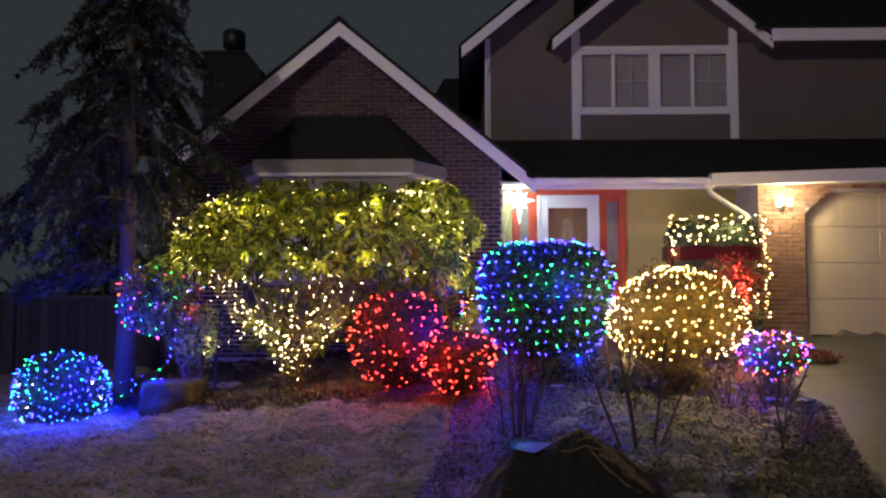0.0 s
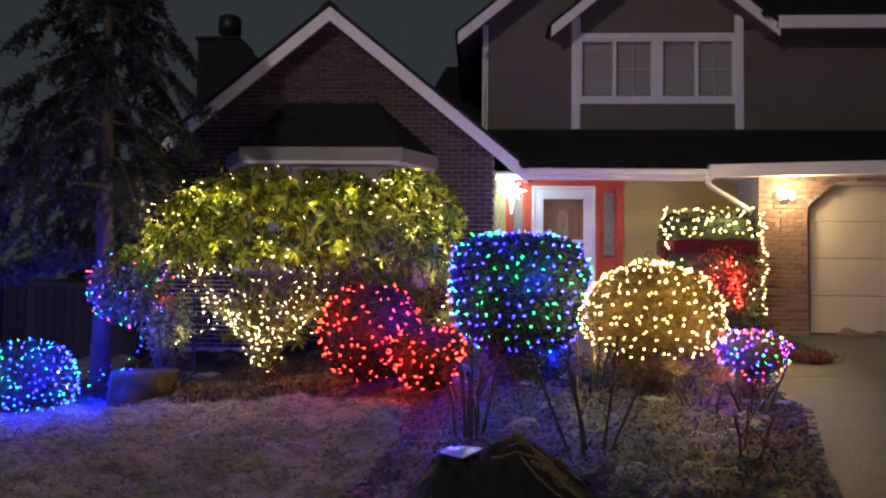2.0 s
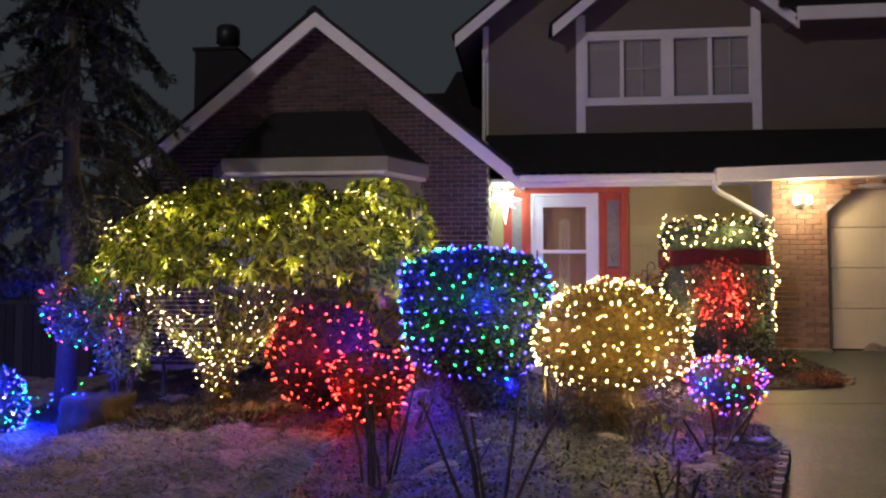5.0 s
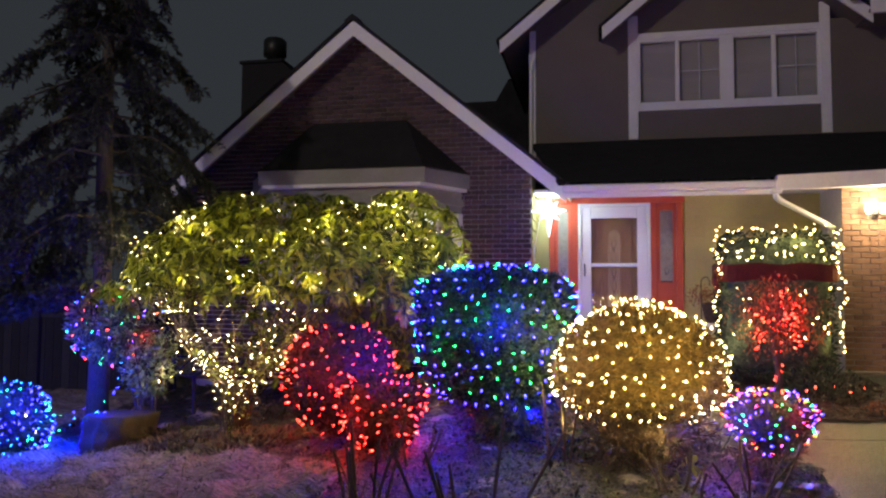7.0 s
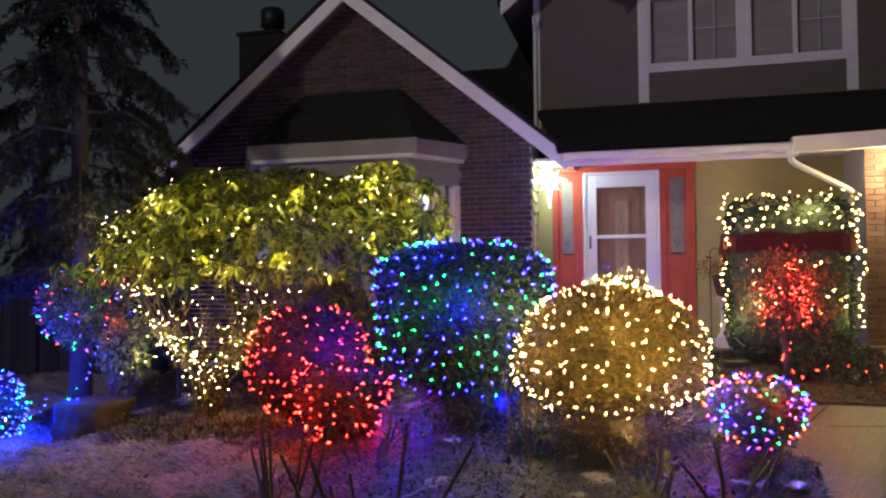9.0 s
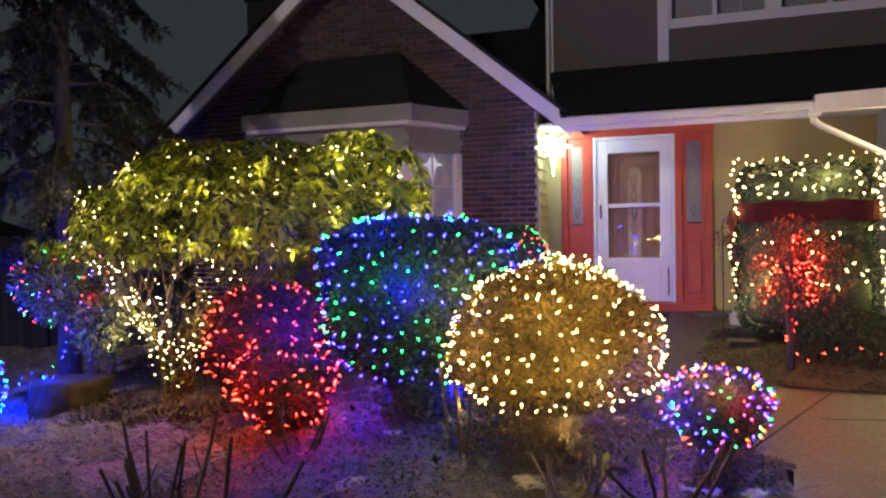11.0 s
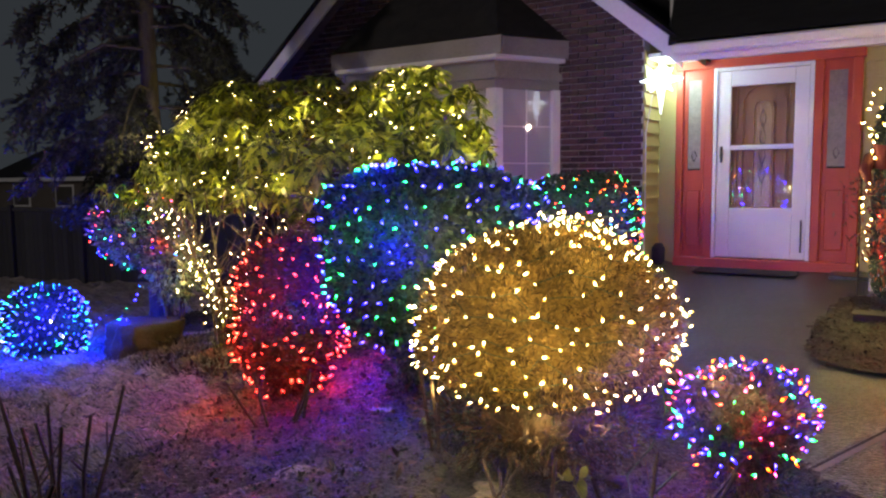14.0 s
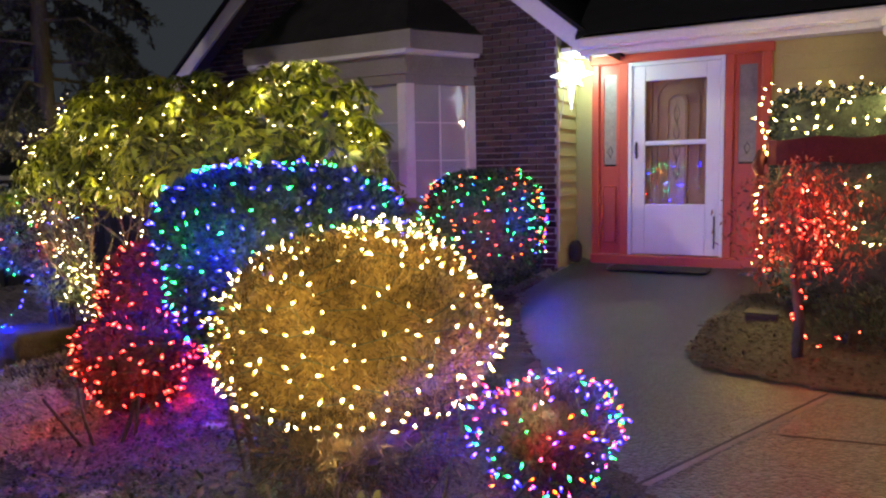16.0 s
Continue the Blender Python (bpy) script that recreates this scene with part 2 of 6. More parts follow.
BULB_LOOK = {      # diode colour and strength, shell colour and strength
    "blue": ((0.018, 0.013, 1.0), 110, (0.006, 0.005, 1.0), 40),
    "green": ((0.014, 1.0, 0.10), 60, (0.007, 1.0, 0.07), 14),
    "cyan": ((0.008, 0.10, 1.0), 80, (0.002, 0.04, 1.0), 25),
    "red": ((1.0, 0.022, 0.012), 90, (1.0, 0.015, 0.008), 20),
    "amber": ((1.0, 0.06, 0.003), 70, (1.0, 0.03, 0.001), 10),
    "pink": ((1.0, 0.03, 0.12), 70, (1.0, 0.01, 0.10), 10),
    "violet": ((0.05, 0.016, 1.0), 100, (0.012, 0.003, 1.0), 30),
    "warm": ((1.0, 0.70, 0.20), 95, (1.0, 0.48, 0.05), 9),
    "cool": ((1.0, 0.80, 0.40), 95, (1.0, 0.62, 0.18), 9),
    "mini": ((1.0, 0.76, 0.26), 150, (1.0, 0.58, 0.09), 14),
}
BULB = {k: bulb_glow(k + "_bulb", *look_) for k, look_ in BULB_LOOK.items()}
STAR_GLOW = glow("lit_star_panel", (0.86, 0.95, 1.0), 4.5)
LAMP_GLOW = glow("lit_sconce_glass", (1.0, 0.82, 0.52), 14)
PORCH_GLOW = glow("lit_porch_lamp_glass", (0.9, 0.97, 1.0), 7)

# ---- mesh helpers ----


class Build:
    """Collects vertices and faces of one mesh."""

    def __init__(self):
        self.v, self.f = [], []

    def add(self, verts, faces):
        k = len(self.v)
        self.v += [tuple(p) for p in verts]
        self.f += [tuple(i + k for i in f) for f in faces]
        return self

    def box(self, x0, x1, y0, y1, z0, z1, c=0.0):
        """A box, with its edges chamfered by c."""
        if c <= 0:
            v = [(x, y, z) for x in (x0, x1) for y in (y0, y1) for z in (z0, z1)]
            return self.add(v, [(0, 1, 3, 2), (4, 6, 7, 5), (0, 4, 5, 1), (2, 3, 7, 6), (0, 2, 6, 4), (1, 5, 7, 3)])
        bm = bmesh.new()
        bmesh.ops.create_cube(bm, size=1)
        for w in bm.verts:
            w.co = ((x0 + x1) / 2 + w.co.x * (x1 - x0), (y0 + y1) / 2 + w.co.y * (y1 - y0), (z0 + z1) / 2 + w.co.z * (z1 - z0))
        bmesh.ops.bevel(bm, geom=bm.edges[:], offset=c, segments=1, affect="EDGES")
        bm.verts.index_update()
        self.add([w.co for w in bm.verts], [[w.index for w in f.verts] for f in bm.faces])
        bm.free()
        return self

    def prism(self, outline, axis, a, b):
        """Outline of (p, q) pairs swept along axis from a to b. Axis y: pairs are x, z; x: y, z; z: x, y."""
        n = len(outline)

        def at(p, q, s):
            return {"y": (p, s, q), "x": (s, p, q), "z": (p, q, s)}[axis]
        v = [at(p, q, a) for p, q in outline] + [at(p, q, b) for p, q in outline]
        f = [tuple(range(n - 1, -1, -1)), tuple(range(n, 2 * n))] + [(i, (i + 1) % n, n + (i + 1) % n, n + i) for i in range(n)]
        return self.add(v, f)

    def tube(self, pts, r, sides=5):
        """A tube along points, with one radius or one for each point."""
        pts = [Vector(p) for p in pts]
        rs = r if isinstance(r, (list, tuple)) else [r] * len(pts)
        v, f = [], []
        for i, p in enumerate(pts):
            d = (pts[min(i + 1, len(pts) - 1)] - pts[max(i - 1, 0)])
            d = d.normalized() if d.length > 1e-9 else Vector((0, 0, 1))
            u = d.cross(Vector((0.31, 0.17, 0.93)))
            u = u.normalized() if u.length > 1e-4 else Vector((1, 0, 0))
            w = d.cross(u)
            for k in range(sides):
                a = 2 * math.pi * k / sides
                v.append(p + (u * math.cos(a) + w * math.sin(a)) * rs[i])
        for i in range(len(pts) - 1):
            for k in range(sides):
                f.append((i * sides + k, i * sides + (k + 1) % sides, (i + 1) * sides + (k + 1) % sides, (i + 1) * sides + k))
        f.append(tuple(range(sides - 1, -1, -1)))
        f.append(tuple(range((len(pts) - 1) * sides, len(pts) * sides)))
        return self.add(v, f)

    def lathe(self, profile, centre, sides=16):
        """Profile of (radius, z) turned round a vertical axis."""
        v, f = [], []
        for r, z in profile:
            for k in range(sides):
                a = 2 * math.pi * k / sides
                v.append((centre[0] + r * math.cos(a), centre[1] + r * math.sin(a), centre[2] + z))
        for i in range(len(profile) - 1):
            for k in range(sides):
                f.append((i * sides + k, i * sides + (k + 1) % sides, (i + 1) * sides + (k + 1) % sides, (i + 1) * sides + k))
        f.append(tuple(range(sides - 1, -1, -1)))
        f.append(tuple(range((len(profile) - 1) * sides, len(profile) * sides)))
        return self.add(v, f)

    def mesh(self, name, mat, smooth=False):
        me = bpy.data.meshes.new(name)
        me.from_pydata(self.v, [], self.f)
        me.materials.append(mat)
        if smooth:
            me.shade_smooth()
        me.update()
        return me


def array_mesh(name, verts, faces, mat):
    """A mesh from numpy arrays of points and of equal-sized faces."""
    me = bpy.data.meshes.new(name)
    n, k = faces.shape
    me.vertices.add(len(verts))
    me.vertices.foreach_set("co", np.ascontiguousarray(verts, dtype=np.float32).ravel())
    me.loops.add(n * k)
    me.loops.foreach_set("vertex_index", faces.astype(np.int32).ravel())
    me.polygons.add(n)
    me.polygons.foreach_set("loop_start", np.arange(0, n * k, k, dtype=np.int32))
    me.update(calc_edges=True)
    me.validate()
    me.materials.append(mat)
    return me


def thing(name, where, label, category, group="", kind=""):
    ob = new(name)
    ob.empty_display_size = 0.1
    ob.matrix_world = Matrix.Translation(where)
    return tagged(ob, label, category, group, kind)


def child(name, me, parent, label=""):
    """A mesh given in world places, as a part under parent."""
    ob = new(name, me)
    ob.parent = parent
    base = parent.matrix_basis if parent.parent is None else parent.parent.matrix_basis @ parent.matrix_parent_inverse @ parent.matrix_basis
    ob.matrix_parent_inverse = base.inverted()
    return tagged(ob, label)


def part(name, build, mat, parent, label="", smooth=False):
    return child(name, build.mesh(name, mat, smooth), parent, label)


def solid(name, build, mat, label="", category="", kind="structure", smooth=False):
    return tagged(new(name, build.mesh(name, mat, smooth)), label, category, "", kind)


rng = np.random.default_rng(7)


def unit(a):
    return a / np.maximum(np.linalg.norm(a, axis=1, keepdims=True), 1e-9)


def leaf_mesh(name, base, way, up, length, width, mat, fold=0.25, long_leaf=False):
    """Folded leaves: base points, the way they grow, a rough upper side, lengths and widths."""
    way = unit(way)
    side = unit(np.cross(way, up))
    nrm = np.cross(side, way)
    L, W = length[:, None], width[:, None]
    n = len(base)
    if not long_leaf:
        mid = base + way * L * 0.45
        v = np.stack([base, mid + side * W / 2 + nrm * W * fold, base + way * L, mid - side * W / 2 + nrm * W * fold], 1)
        idx = np.array([[0, 1, 2], [0, 2, 3]])
        k = 4
    else:
        droop = np.array([[0, 0, -1.0]])
        m1, m2, tip = base + way * L * 0.32, base + way * L * 0.68 + droop * L * 0.05, base + way * L + droop * L * 0.16
        e1, e2 = side * W * 0.46, side * W * 0.42
        rise = nrm * W * fold
        v = np.stack([base, m1, m2, tip, m1 + e1 + rise, m2 + e2 + rise, m1 - e1 + rise, m2 - e2 + rise], 1)
        idx = np.array([[0, 4, 1], [4, 5, 1], [1, 5, 2], [5, 3, 2], [0, 1, 6], [6, 1, 7], [1, 2, 7], [7, 2, 3]])
        k = 8
    f = (idx[None] + (np.arange(n) * k)[:, None, None]).reshape(-1, 3)
    return array_mesh(name, v.reshape(-1, 3), f, mat)


# ---- ground ----
def drive_z(y):
    return 0.045 * (np.clip(y, -30.0, 12.7) - 4.9) - 0.01


PAVING = [(0.9, -1.2), (2.99, 4.24), (3.76, 6.24), (3.84, 6.95), (3.3, 7.45), (2.25, 9.3), (1.72, 10.5), (1.60, 12.48), (5.38, 12.48), (5.38, 11.62), (15.0, 11.62), (15.0, -1.2)]
ISLAND = [(3.46, 9.05), (3.62, 8.82), (4.0, 8.70), (4.56, 8.62), (5.1, 8.85), (5.42, 9.6), (5.44, 11.45), (4.2, 11.35), (3.62, 11.1), (3.45, 10.0)]
BED = [(0.1, 2.6), (0.70, 4.2), (0.88, 5.4), (0.86, 6.5), (0.3, 7.05), (-0.3, 7.3), (-1.2, 7.75), (-2.0, 8.1), (-3.3, 8.7), (-3.4, 11.84), (1.58, 11.84), (1.70, 10.5), (2.23, 9.3), (3.28, 7.43), (3.82, 6.95), (3.74, 6.26), (2.95, 4.24), (2.35, 2.6)]


def inside(poly, x, y):
    """Which of the points lie in the outline."""
    res = np.zeros(np.shape(x), dtype=bool)
    for (ax, ay), (bx, by) in zip(poly, poly[1:] + poly[:1]):
        if ay == by:
            continue
        cross = (ay > y) != (by > y)
        res ^= cross & (x < (bx - ax) * (y - ay) / (by - ay) + ax)
    return res


def ground_z(x, y):
    """The lie of the land: up towards the house, down to the left, a mound in the front bed."""
    s = np.clip(1.1 - x, 0, None)
    z = drive_z(y) - 0.125 * np.minimum(s, 3.2) - 0.04 * np.clip(s - 3.2, 0, 8)
    z = z + 0.14 * np.exp(-((x - 2.35) / 0.85) ** 2 - ((y - 5.1) / 1.5) ** 2)
    z = z + 0.05 * np.exp(-((x - 2.4) / 1.6) ** 2 - ((y - 7.2) / 1.2) ** 2)
    return z


def bumps(x, y, size, height):
    r = np.random.default_rng(3)
    z = 0
    for k in range(16):
        a, ph = r.uniform(0, 6.28, 2)
        q = size * r.uniform(0.5, 3.2)
        z = z + np.sin((x * np.cos(a) + y * np.sin(a)) / q * 6.28 + ph + 1.3 * np.sin(0.7 * x / size + k) + 1.1 * np.sin(0.9 * y / size - k))
    return z * height / 4


def sheet(name, x0, x1, y0, y1, step, height, mat, keep=None):
    xs, ys = np.arange(x0, x1 + step / 2, step), np.arange(y0, y1 + step / 2, step)
    X, Y = np.meshgrid(xs, ys)
    Z = height(X, Y)
    n, m = X.shape
    i = np.arange(n * m).reshape(n, m)
    f = np.stack([i[:-1, :-1], i[:-1, 1:], i[1:, 1:], i[1:, :-1]], -1).reshape(-1, 4)
    if keep is not None:
        cx, cy = (X[:-1, :-1] + step / 2).ravel(), (Y[:-1, :-1] + step / 2).ravel()
        f = f[keep(cx, cy)]
    return array_mesh(name, np.stack([X, Y, Z], -1).reshape(-1, 3), f, mat)


def lawn_height(x, y):
    z = ground_z(x, y) + bumps(x, y, 0.5, 0.022) + bumps(x, y, 0.20, 0.034)
    z = np.where(inside(PAVING, x, y), z - 0.12, z)
    return np.where(inside(BED, x, y), z - 0.035, z)


near = sheet("ground", -12, 15, -4, 16, 0.06, lawn_height, LAWN)
g = tagged(new("ground", near), "worn winter lawn sloping gently up to the house", "lawn", "", "structure")
far = Build()
for x0, x1, y0, y1 in ((-400, -12, -400, 600), (15, 400, -400, 600), (-12, 15, -400, -4), (-12, 15, 16, 600)):
    far.add([(x0, y0, -0.45), (x1, y0, -0.45), (x1, y1, -0.45), (x0, y1, -0.45)], [(0, 1, 2, 3)])
solid("ground_far", far, LAWN, "dark ground reaching away beyond the garden", "ground")

bed = sheet("mulch_bed", -3.5, 3.9, 2.5, 11.9, 0.05, lambda x, y: ground_z(x, y) + 0.012 + bumps(x, y, 0.35, 0.012) + bumps(x, y, 0.11, 0.007), SOIL, lambda x, y: inside(BED, x + rng.normal(0, 0.02, x.shape), y))
tagged(new("mulch_bed", bed), "dark bark mulch planting bed in front of the house", "flower bed", "", "structure")
isl = sheet("island_bed", 3.3, 5.5, 8.5, 11.5, 0.05, lambda x, y: drive_z(y) + 0.010 + bumps(x, y, 0.3, 0.004) + bumps(x, y, 0.1, 0.002), SOIL, lambda x, y: inside(ISLAND, x + rng.normal(0, 0.015, x.shape), y))
tagged(new("island_bed", isl), "leaf-covered planting bed beside the porch walk", "flower bed", "", "structure")

pv = Build()
n = len(PAVING)
top = [(x, y, float(drive_z(y))) for x, y in PAVING]
pv.add(top + [(x, y, z - 0.1) for x, y, z in top], [tuple(range(n - 1, -1, -1))[::-1], tuple(range(2 * n - 1, n - 1, -1))] + [(i, n + i, n + (i + 1) % n, (i + 1) % n) for i in range(n)])
paving = solid("driveway", pv, PAVE, "wet exposed-aggregate concrete driveway and front walk", "driveway")


def strip(ax, ay, bx, by, w):
    """A flat joint strip between two places on the paving."""
    d = Vector((bx - ax, by - ay)).normalized()
    q = Vector((-d.y, d.x)) * w / 2
    return Build().add([(x, y, float(drive_z(y)) + 0.004) for x, y in ((ax + q.x, ay + q.y), (bx + q.x, by + q.y), (bx - q.x, by - q.y), (ax - q.x, ay - q.y))], [(0, 3, 2, 1)])


part("expansion_joint", strip(3.42, 6.62, 4.30, 8.60, 0.028), JOINT, paving, "pale concrete expansion joint")
part("expansion_joint", strip(4.10, 7.92, 6.4, 8.25, 0.022), RUBBER, paving, "dark saw-cut joint")
part("expansion_joint", strip(3.398, 6.63, 4.278, 8.61, 0.016), RUBBER, paving, "dark gap beside the joint strip")

# ---- the house ----
WALL_Y, DOOR_Y, UP_Y, PIER_Y = 11.85, 12.48, 13.67, 11.60
AX, SLOPE = -0.874, 0.82          # the brick gable's middle and pitch
EAVE_Y = 11.30


def gable_z(x, top=4.84):
    return top - SLOPE * abs(x - AX)


# brick gable wall, with the bay's opening left out
gw = Build()
gw.prism([(-3.4, -0.5), (1.585, -0.5), (1.585, gable_z(1.585) + 0.1), (AX, 4.94), (-3.4, gable_z(-3.4) + 0.1)], "y", WALL_Y + 0.012, WALL_Y + 0.22)
wall_gable = solid("wall_gable", gw, MORTAR, "dark red brick gable wall with pale mortar joints, shade deepening its brick colour", "brick wall")
side = Build()
side.box(-3.4, -3.2, 12.07, 20, -0.5, 2.8)
solid("wall_west", side, TAUPE, "taupe painted side wall of the house", "wall")

# return wall beside the porch, lap siding
ret = Build().box(1.40, 1.585, 12.08, 12.70, -0.2, 2.9)
wall_return = solid("wall_return", ret, OLIVE, "olive lap-sided return wall beside the front door", "wall")
for k in range(17):
    z = 0.22 + k * 0.145
    b = Build().prism([(1.585, z), (1.612, z), (1.592, z + 0.143), (1.585, z + 0.143)], "y", 11.87, 12.455)
    part("siding_board", b, OLIVE, wall_return)

# porch wall with the openings for the door and its sidelights
pw = Build()
pw.box(1.585, 1.79, DOOR_Y + 0.02, DOOR_Y + 0.2, -0.2, 2.75)
pw.box(3.62, 5.40, DOOR_Y + 0.02, DOOR_Y + 0.2, -0.2, 2.75)
pw.box(1.79, 3.62, DOOR_Y + 0.02, DOOR_Y + 0.2, 2.55, 2.75)
wall_porch = solid("wall_porch", pw, OLIVE, "olive lap-sided porch wall round the front door", "wall")
for k in range(17):
    z = 0.28 + k * 0.145
    b = Build().prism([(DOOR_Y + 0.02, z), (DOOR_Y + 0.006, z), (DOOR_Y + 0.013, z + 0.143), (DOOR_Y + 0.02, z + 0.143)], "x", 3.64, 5.38)
    part("siding_board", b, OLIVE, wall_porch)
solid("porch_ceiling", Build().box(2.06, 5.40, 11.3, 12.48, 2.60, 2.64).box(1.62, 2.06, 11.9, 12.48, 2.60, 2.64), WHITE, "white painted porch ceiling", "ceiling")
solid("porch_room", Build().box(1.5, 4.2, 13.6, 13.7, 0, 2.8).box(1.5, 4.2, 12.7, 13.6, 0.2, 0.3).box(1.5, 4.2, 12.7, 13.6, 2.7, 2.8), DARK_ROOM, "dim hallway behind the front door", "wall")

# door surround: red frame, two sidelights with panels
door_unit = thing("door_surround", (2.7, DOOR_Y, 0.33), "coral red painted door surround with two glazed sidelights", "door frame", kind="structure")
y0, y1 = DOOR_Y - 0.045, DOOR_Y + 0.06
for x0, x1 in ((1.79, 1.87), (2.10, 2.195), (3.185, 3.27), (3.53, 3.62)):
    part("post", Build().box(x0, x1, y0, y1, 0.32, 2.56, 0.008), RED_PAINT, door_unit)
part("lintel", Build().box(1.77, 3.64, y0 - 0.012, y1, 2.505, 2.60, 0.008), RED_PAINT, door_unit)
part("threshold", Build().box(1.79, 3.62, y0 - 0.05, y1, 0.30, 0.43, 0.01), RED_PAINT, door_unit)
for x0, x1 in ((1.87, 2.10), (3.27, 3.53)):
    q = part("panel", Build().box(x0, x1, DOOR_Y + 0.0, DOOR_Y + 0.04, 0.43, 1.40).box(x0 + 0.04, x1 - 0.04, DOOR_Y - 0.014, DOOR_Y + 0.001, 0.55, 1.18, 0.012), RED_PAINT, door_unit)
    part("sidelight_pane", Build().box(x0 + 0.045, x1 - 0.045, DOOR_Y + 0.012, DOOR_Y + 0.022, 1.42, 2.40), LEADED, door_unit, "frosted leaded glass pane")
    part("sash", Build().box(x0, x0 + 0.045, DOOR_Y, DOOR_Y + 0.04, 1.40, 2.505).box(x1 - 0.045, x1, DOOR_Y, DOOR_Y + 0.04, 1.40, 2.505).box(x0 + 0.045, x1 - 0.045, DOOR_Y, DOOR_Y + 0.04, 2.40, 2.505), RED_PAINT, door_unit)
    part("leading", Build().tube([((x0 + x1) / 2, DOOR_Y + 0.008, 1.5), ((x0 + x1) / 2 + 0.03, DOOR_Y + 0.008, 1.56), ((x0 + x1) / 2, DOOR_Y + 0.008, 1.62), ((x0 + x1) / 2 - 0.03, DOOR_Y + 0.008, 1.56), ((x0 + x1) / 2, DOOR_Y + 0.008, 1.5)], 0.004, 4), IRON, door_unit)

# oak front door behind the storm door
oak = thing("front_door", (2.69, DOOR_Y + 0.1, 0.43), "brown oak front door with an arched carved panel and leaded oval glass", "door")
part("slab", Build().box(2.20, 3.18, DOOR_Y + 0.075, DOOR_Y + 0.12, 0.43, 2.50), OAK, oak)
cx = 2.69


def arch_ring(cx, w, z0, z1, t, ya, yb):
    """An upright arched frame: inner half width w, foot z0, spring z1, thickness t."""
    o, i = [], []
    for k in range(13):
        a = math.pi * k / 12
        o.append((cx + (w + t) * math.cos(a), z1 + (w + t) * math.sin(a)))
        i.append((cx + w * math.cos(a), z1 + w * math.sin(a)))
    o = [(cx + w + t, z0)] + o + [(cx - w - t, z0)]
    i = [(cx + w, z0)] + i + [(cx - w, z0)]
    b = Build()
    m = len(o)
    v = [(x, ya, z) for x, z in o] + [(x, ya, z) for x, z in i] + [(x, yb, z) for x, z in o] + [(x, yb, z) for x, z in i]
    f = []
    for k in range(m - 1):
        f += [(k, k + 1, m + k + 1, m + k), (2 * m + k, k, k + 1, 2 * m + k + 1)[::-1], (m + k, m + k + 1, 3 * m + k + 1, 3 * m + k)]
    return b.add(v, f)


part("arched_moulding", arch_ring(cx, 0.20, 1.15, 2.10, 0.035, DOOR_Y + 0.05, DOOR_Y + 0.08), OAK, oak)
part("arched_moulding", arch_ring(cx, 0.085, 0.95, 2.05, 0.028, DOOR_Y + 0.045, DOOR_Y + 0.08), OAK, oak)
part("glass_insert", arch_ring(cx, 0.001, 0.97, 2.05, 0.083, DOOR_Y + 0.062, DOOR_Y + 0.08), material("amber_leaded_glass", (0.55, 0.36, 0.16), (0.75, 0.55, 0.30), 0.2, 30, 0.4), oak, "leaded glass insert with an arched head")
for k in range(4):
    z = 1.25 + k * 0.2
    part("leading", Build().tube([(cx, DOOR_Y + 0.055, z), (cx + 0.035, DOOR_Y + 0.055, z + 0.1), (cx, DOOR_Y + 0.055, z + 0.2), (cx - 0.035, DOOR_Y + 0.055, z + 0.1), (cx, DOOR_Y + 0.055, z)], 0.004, 4), IRON, oak)
for sx in (-1, 1):
    for z0, z1 in ((0.55, 1.05), (1.20, 1.72), (1.85, 2.38)):
        x = cx + sx * 0.34
        part("raised_panel", Build().box(x - 0.085, x + 0.085, DOOR_Y + 0.060, DOOR_Y + 0.076, z0, z1, 0.012), OAK, oak)

# white storm door
storm = thing("storm_door", (2.69, DOOR_Y, 0.43), "white aluminium storm door, closed, with two glass panes", "door")
ya, yb = DOOR_Y - 0.03, DOOR_Y + 0.012
part("frame", Build().box(2.195, 2.235, ya - 0.02, yb, 0.43, 2.505, 0.004).box(3.145, 3.185, ya - 0.02, yb, 0.43, 2.505, 0.004).box(2.235, 3.145, ya - 0.02, yb, 2.465, 2.505, 0.004), VINYL, storm)
part("stile", Build().box(2.237, 2.375, ya, yb, 0.44, 2.462, 0.006), VINYL, storm)
part("stile", Build().box(3.005, 3.143, ya, yb, 0.44, 2.462, 0.006), VINYL, storm)
part("top_rail", Build().box(2.375, 3.005, ya, yb, 2.30, 2.462, 0.006), VINYL, storm)
part("middle_rail", Build().box(2.375, 3.005, ya, yb, 1.615, 1.665, 0.006), VINYL, storm)
part("kick_panel", Build().box(2.375, 3.005, ya, yb, 0.44, 0.985, 0.006), VINYL, storm)
for z0, z1 in ((0.985, 1.615), (1.665, 2.30)):
    pane = part("pane", Build().box(2.375, 3.005, DOOR_Y - 0.012, DOOR_Y - 0.008, z0, z1), PANE, storm, "clear glass pane")
    pane.visible_shadow = False
hnd = part("handle", Build().box(2.275, 2.295, ya - 0.014, ya, 1.48, 1.66, 0.004), IRON, storm, "black handle plate")
part("grip", Build().tube([(2.285, ya - 0.01, 1.63), (2.285, ya - 0.05, 1.62), (2.285, ya - 0.05, 1.54), (2.285, ya - 0.012, 1.52)], 0.009, 6), IRON, hnd)
part("closer", Build().tube([(3.10, ya - 0.016, 0.52), (3.10, ya - 0.016, 0.86)], 0.008, 6), IRON, storm, "thin black hinge strip")

mat_ob = thing("doormat", (2.7, 12.2, 0.305), "black rubber doormat on the porch slab", "doormat")
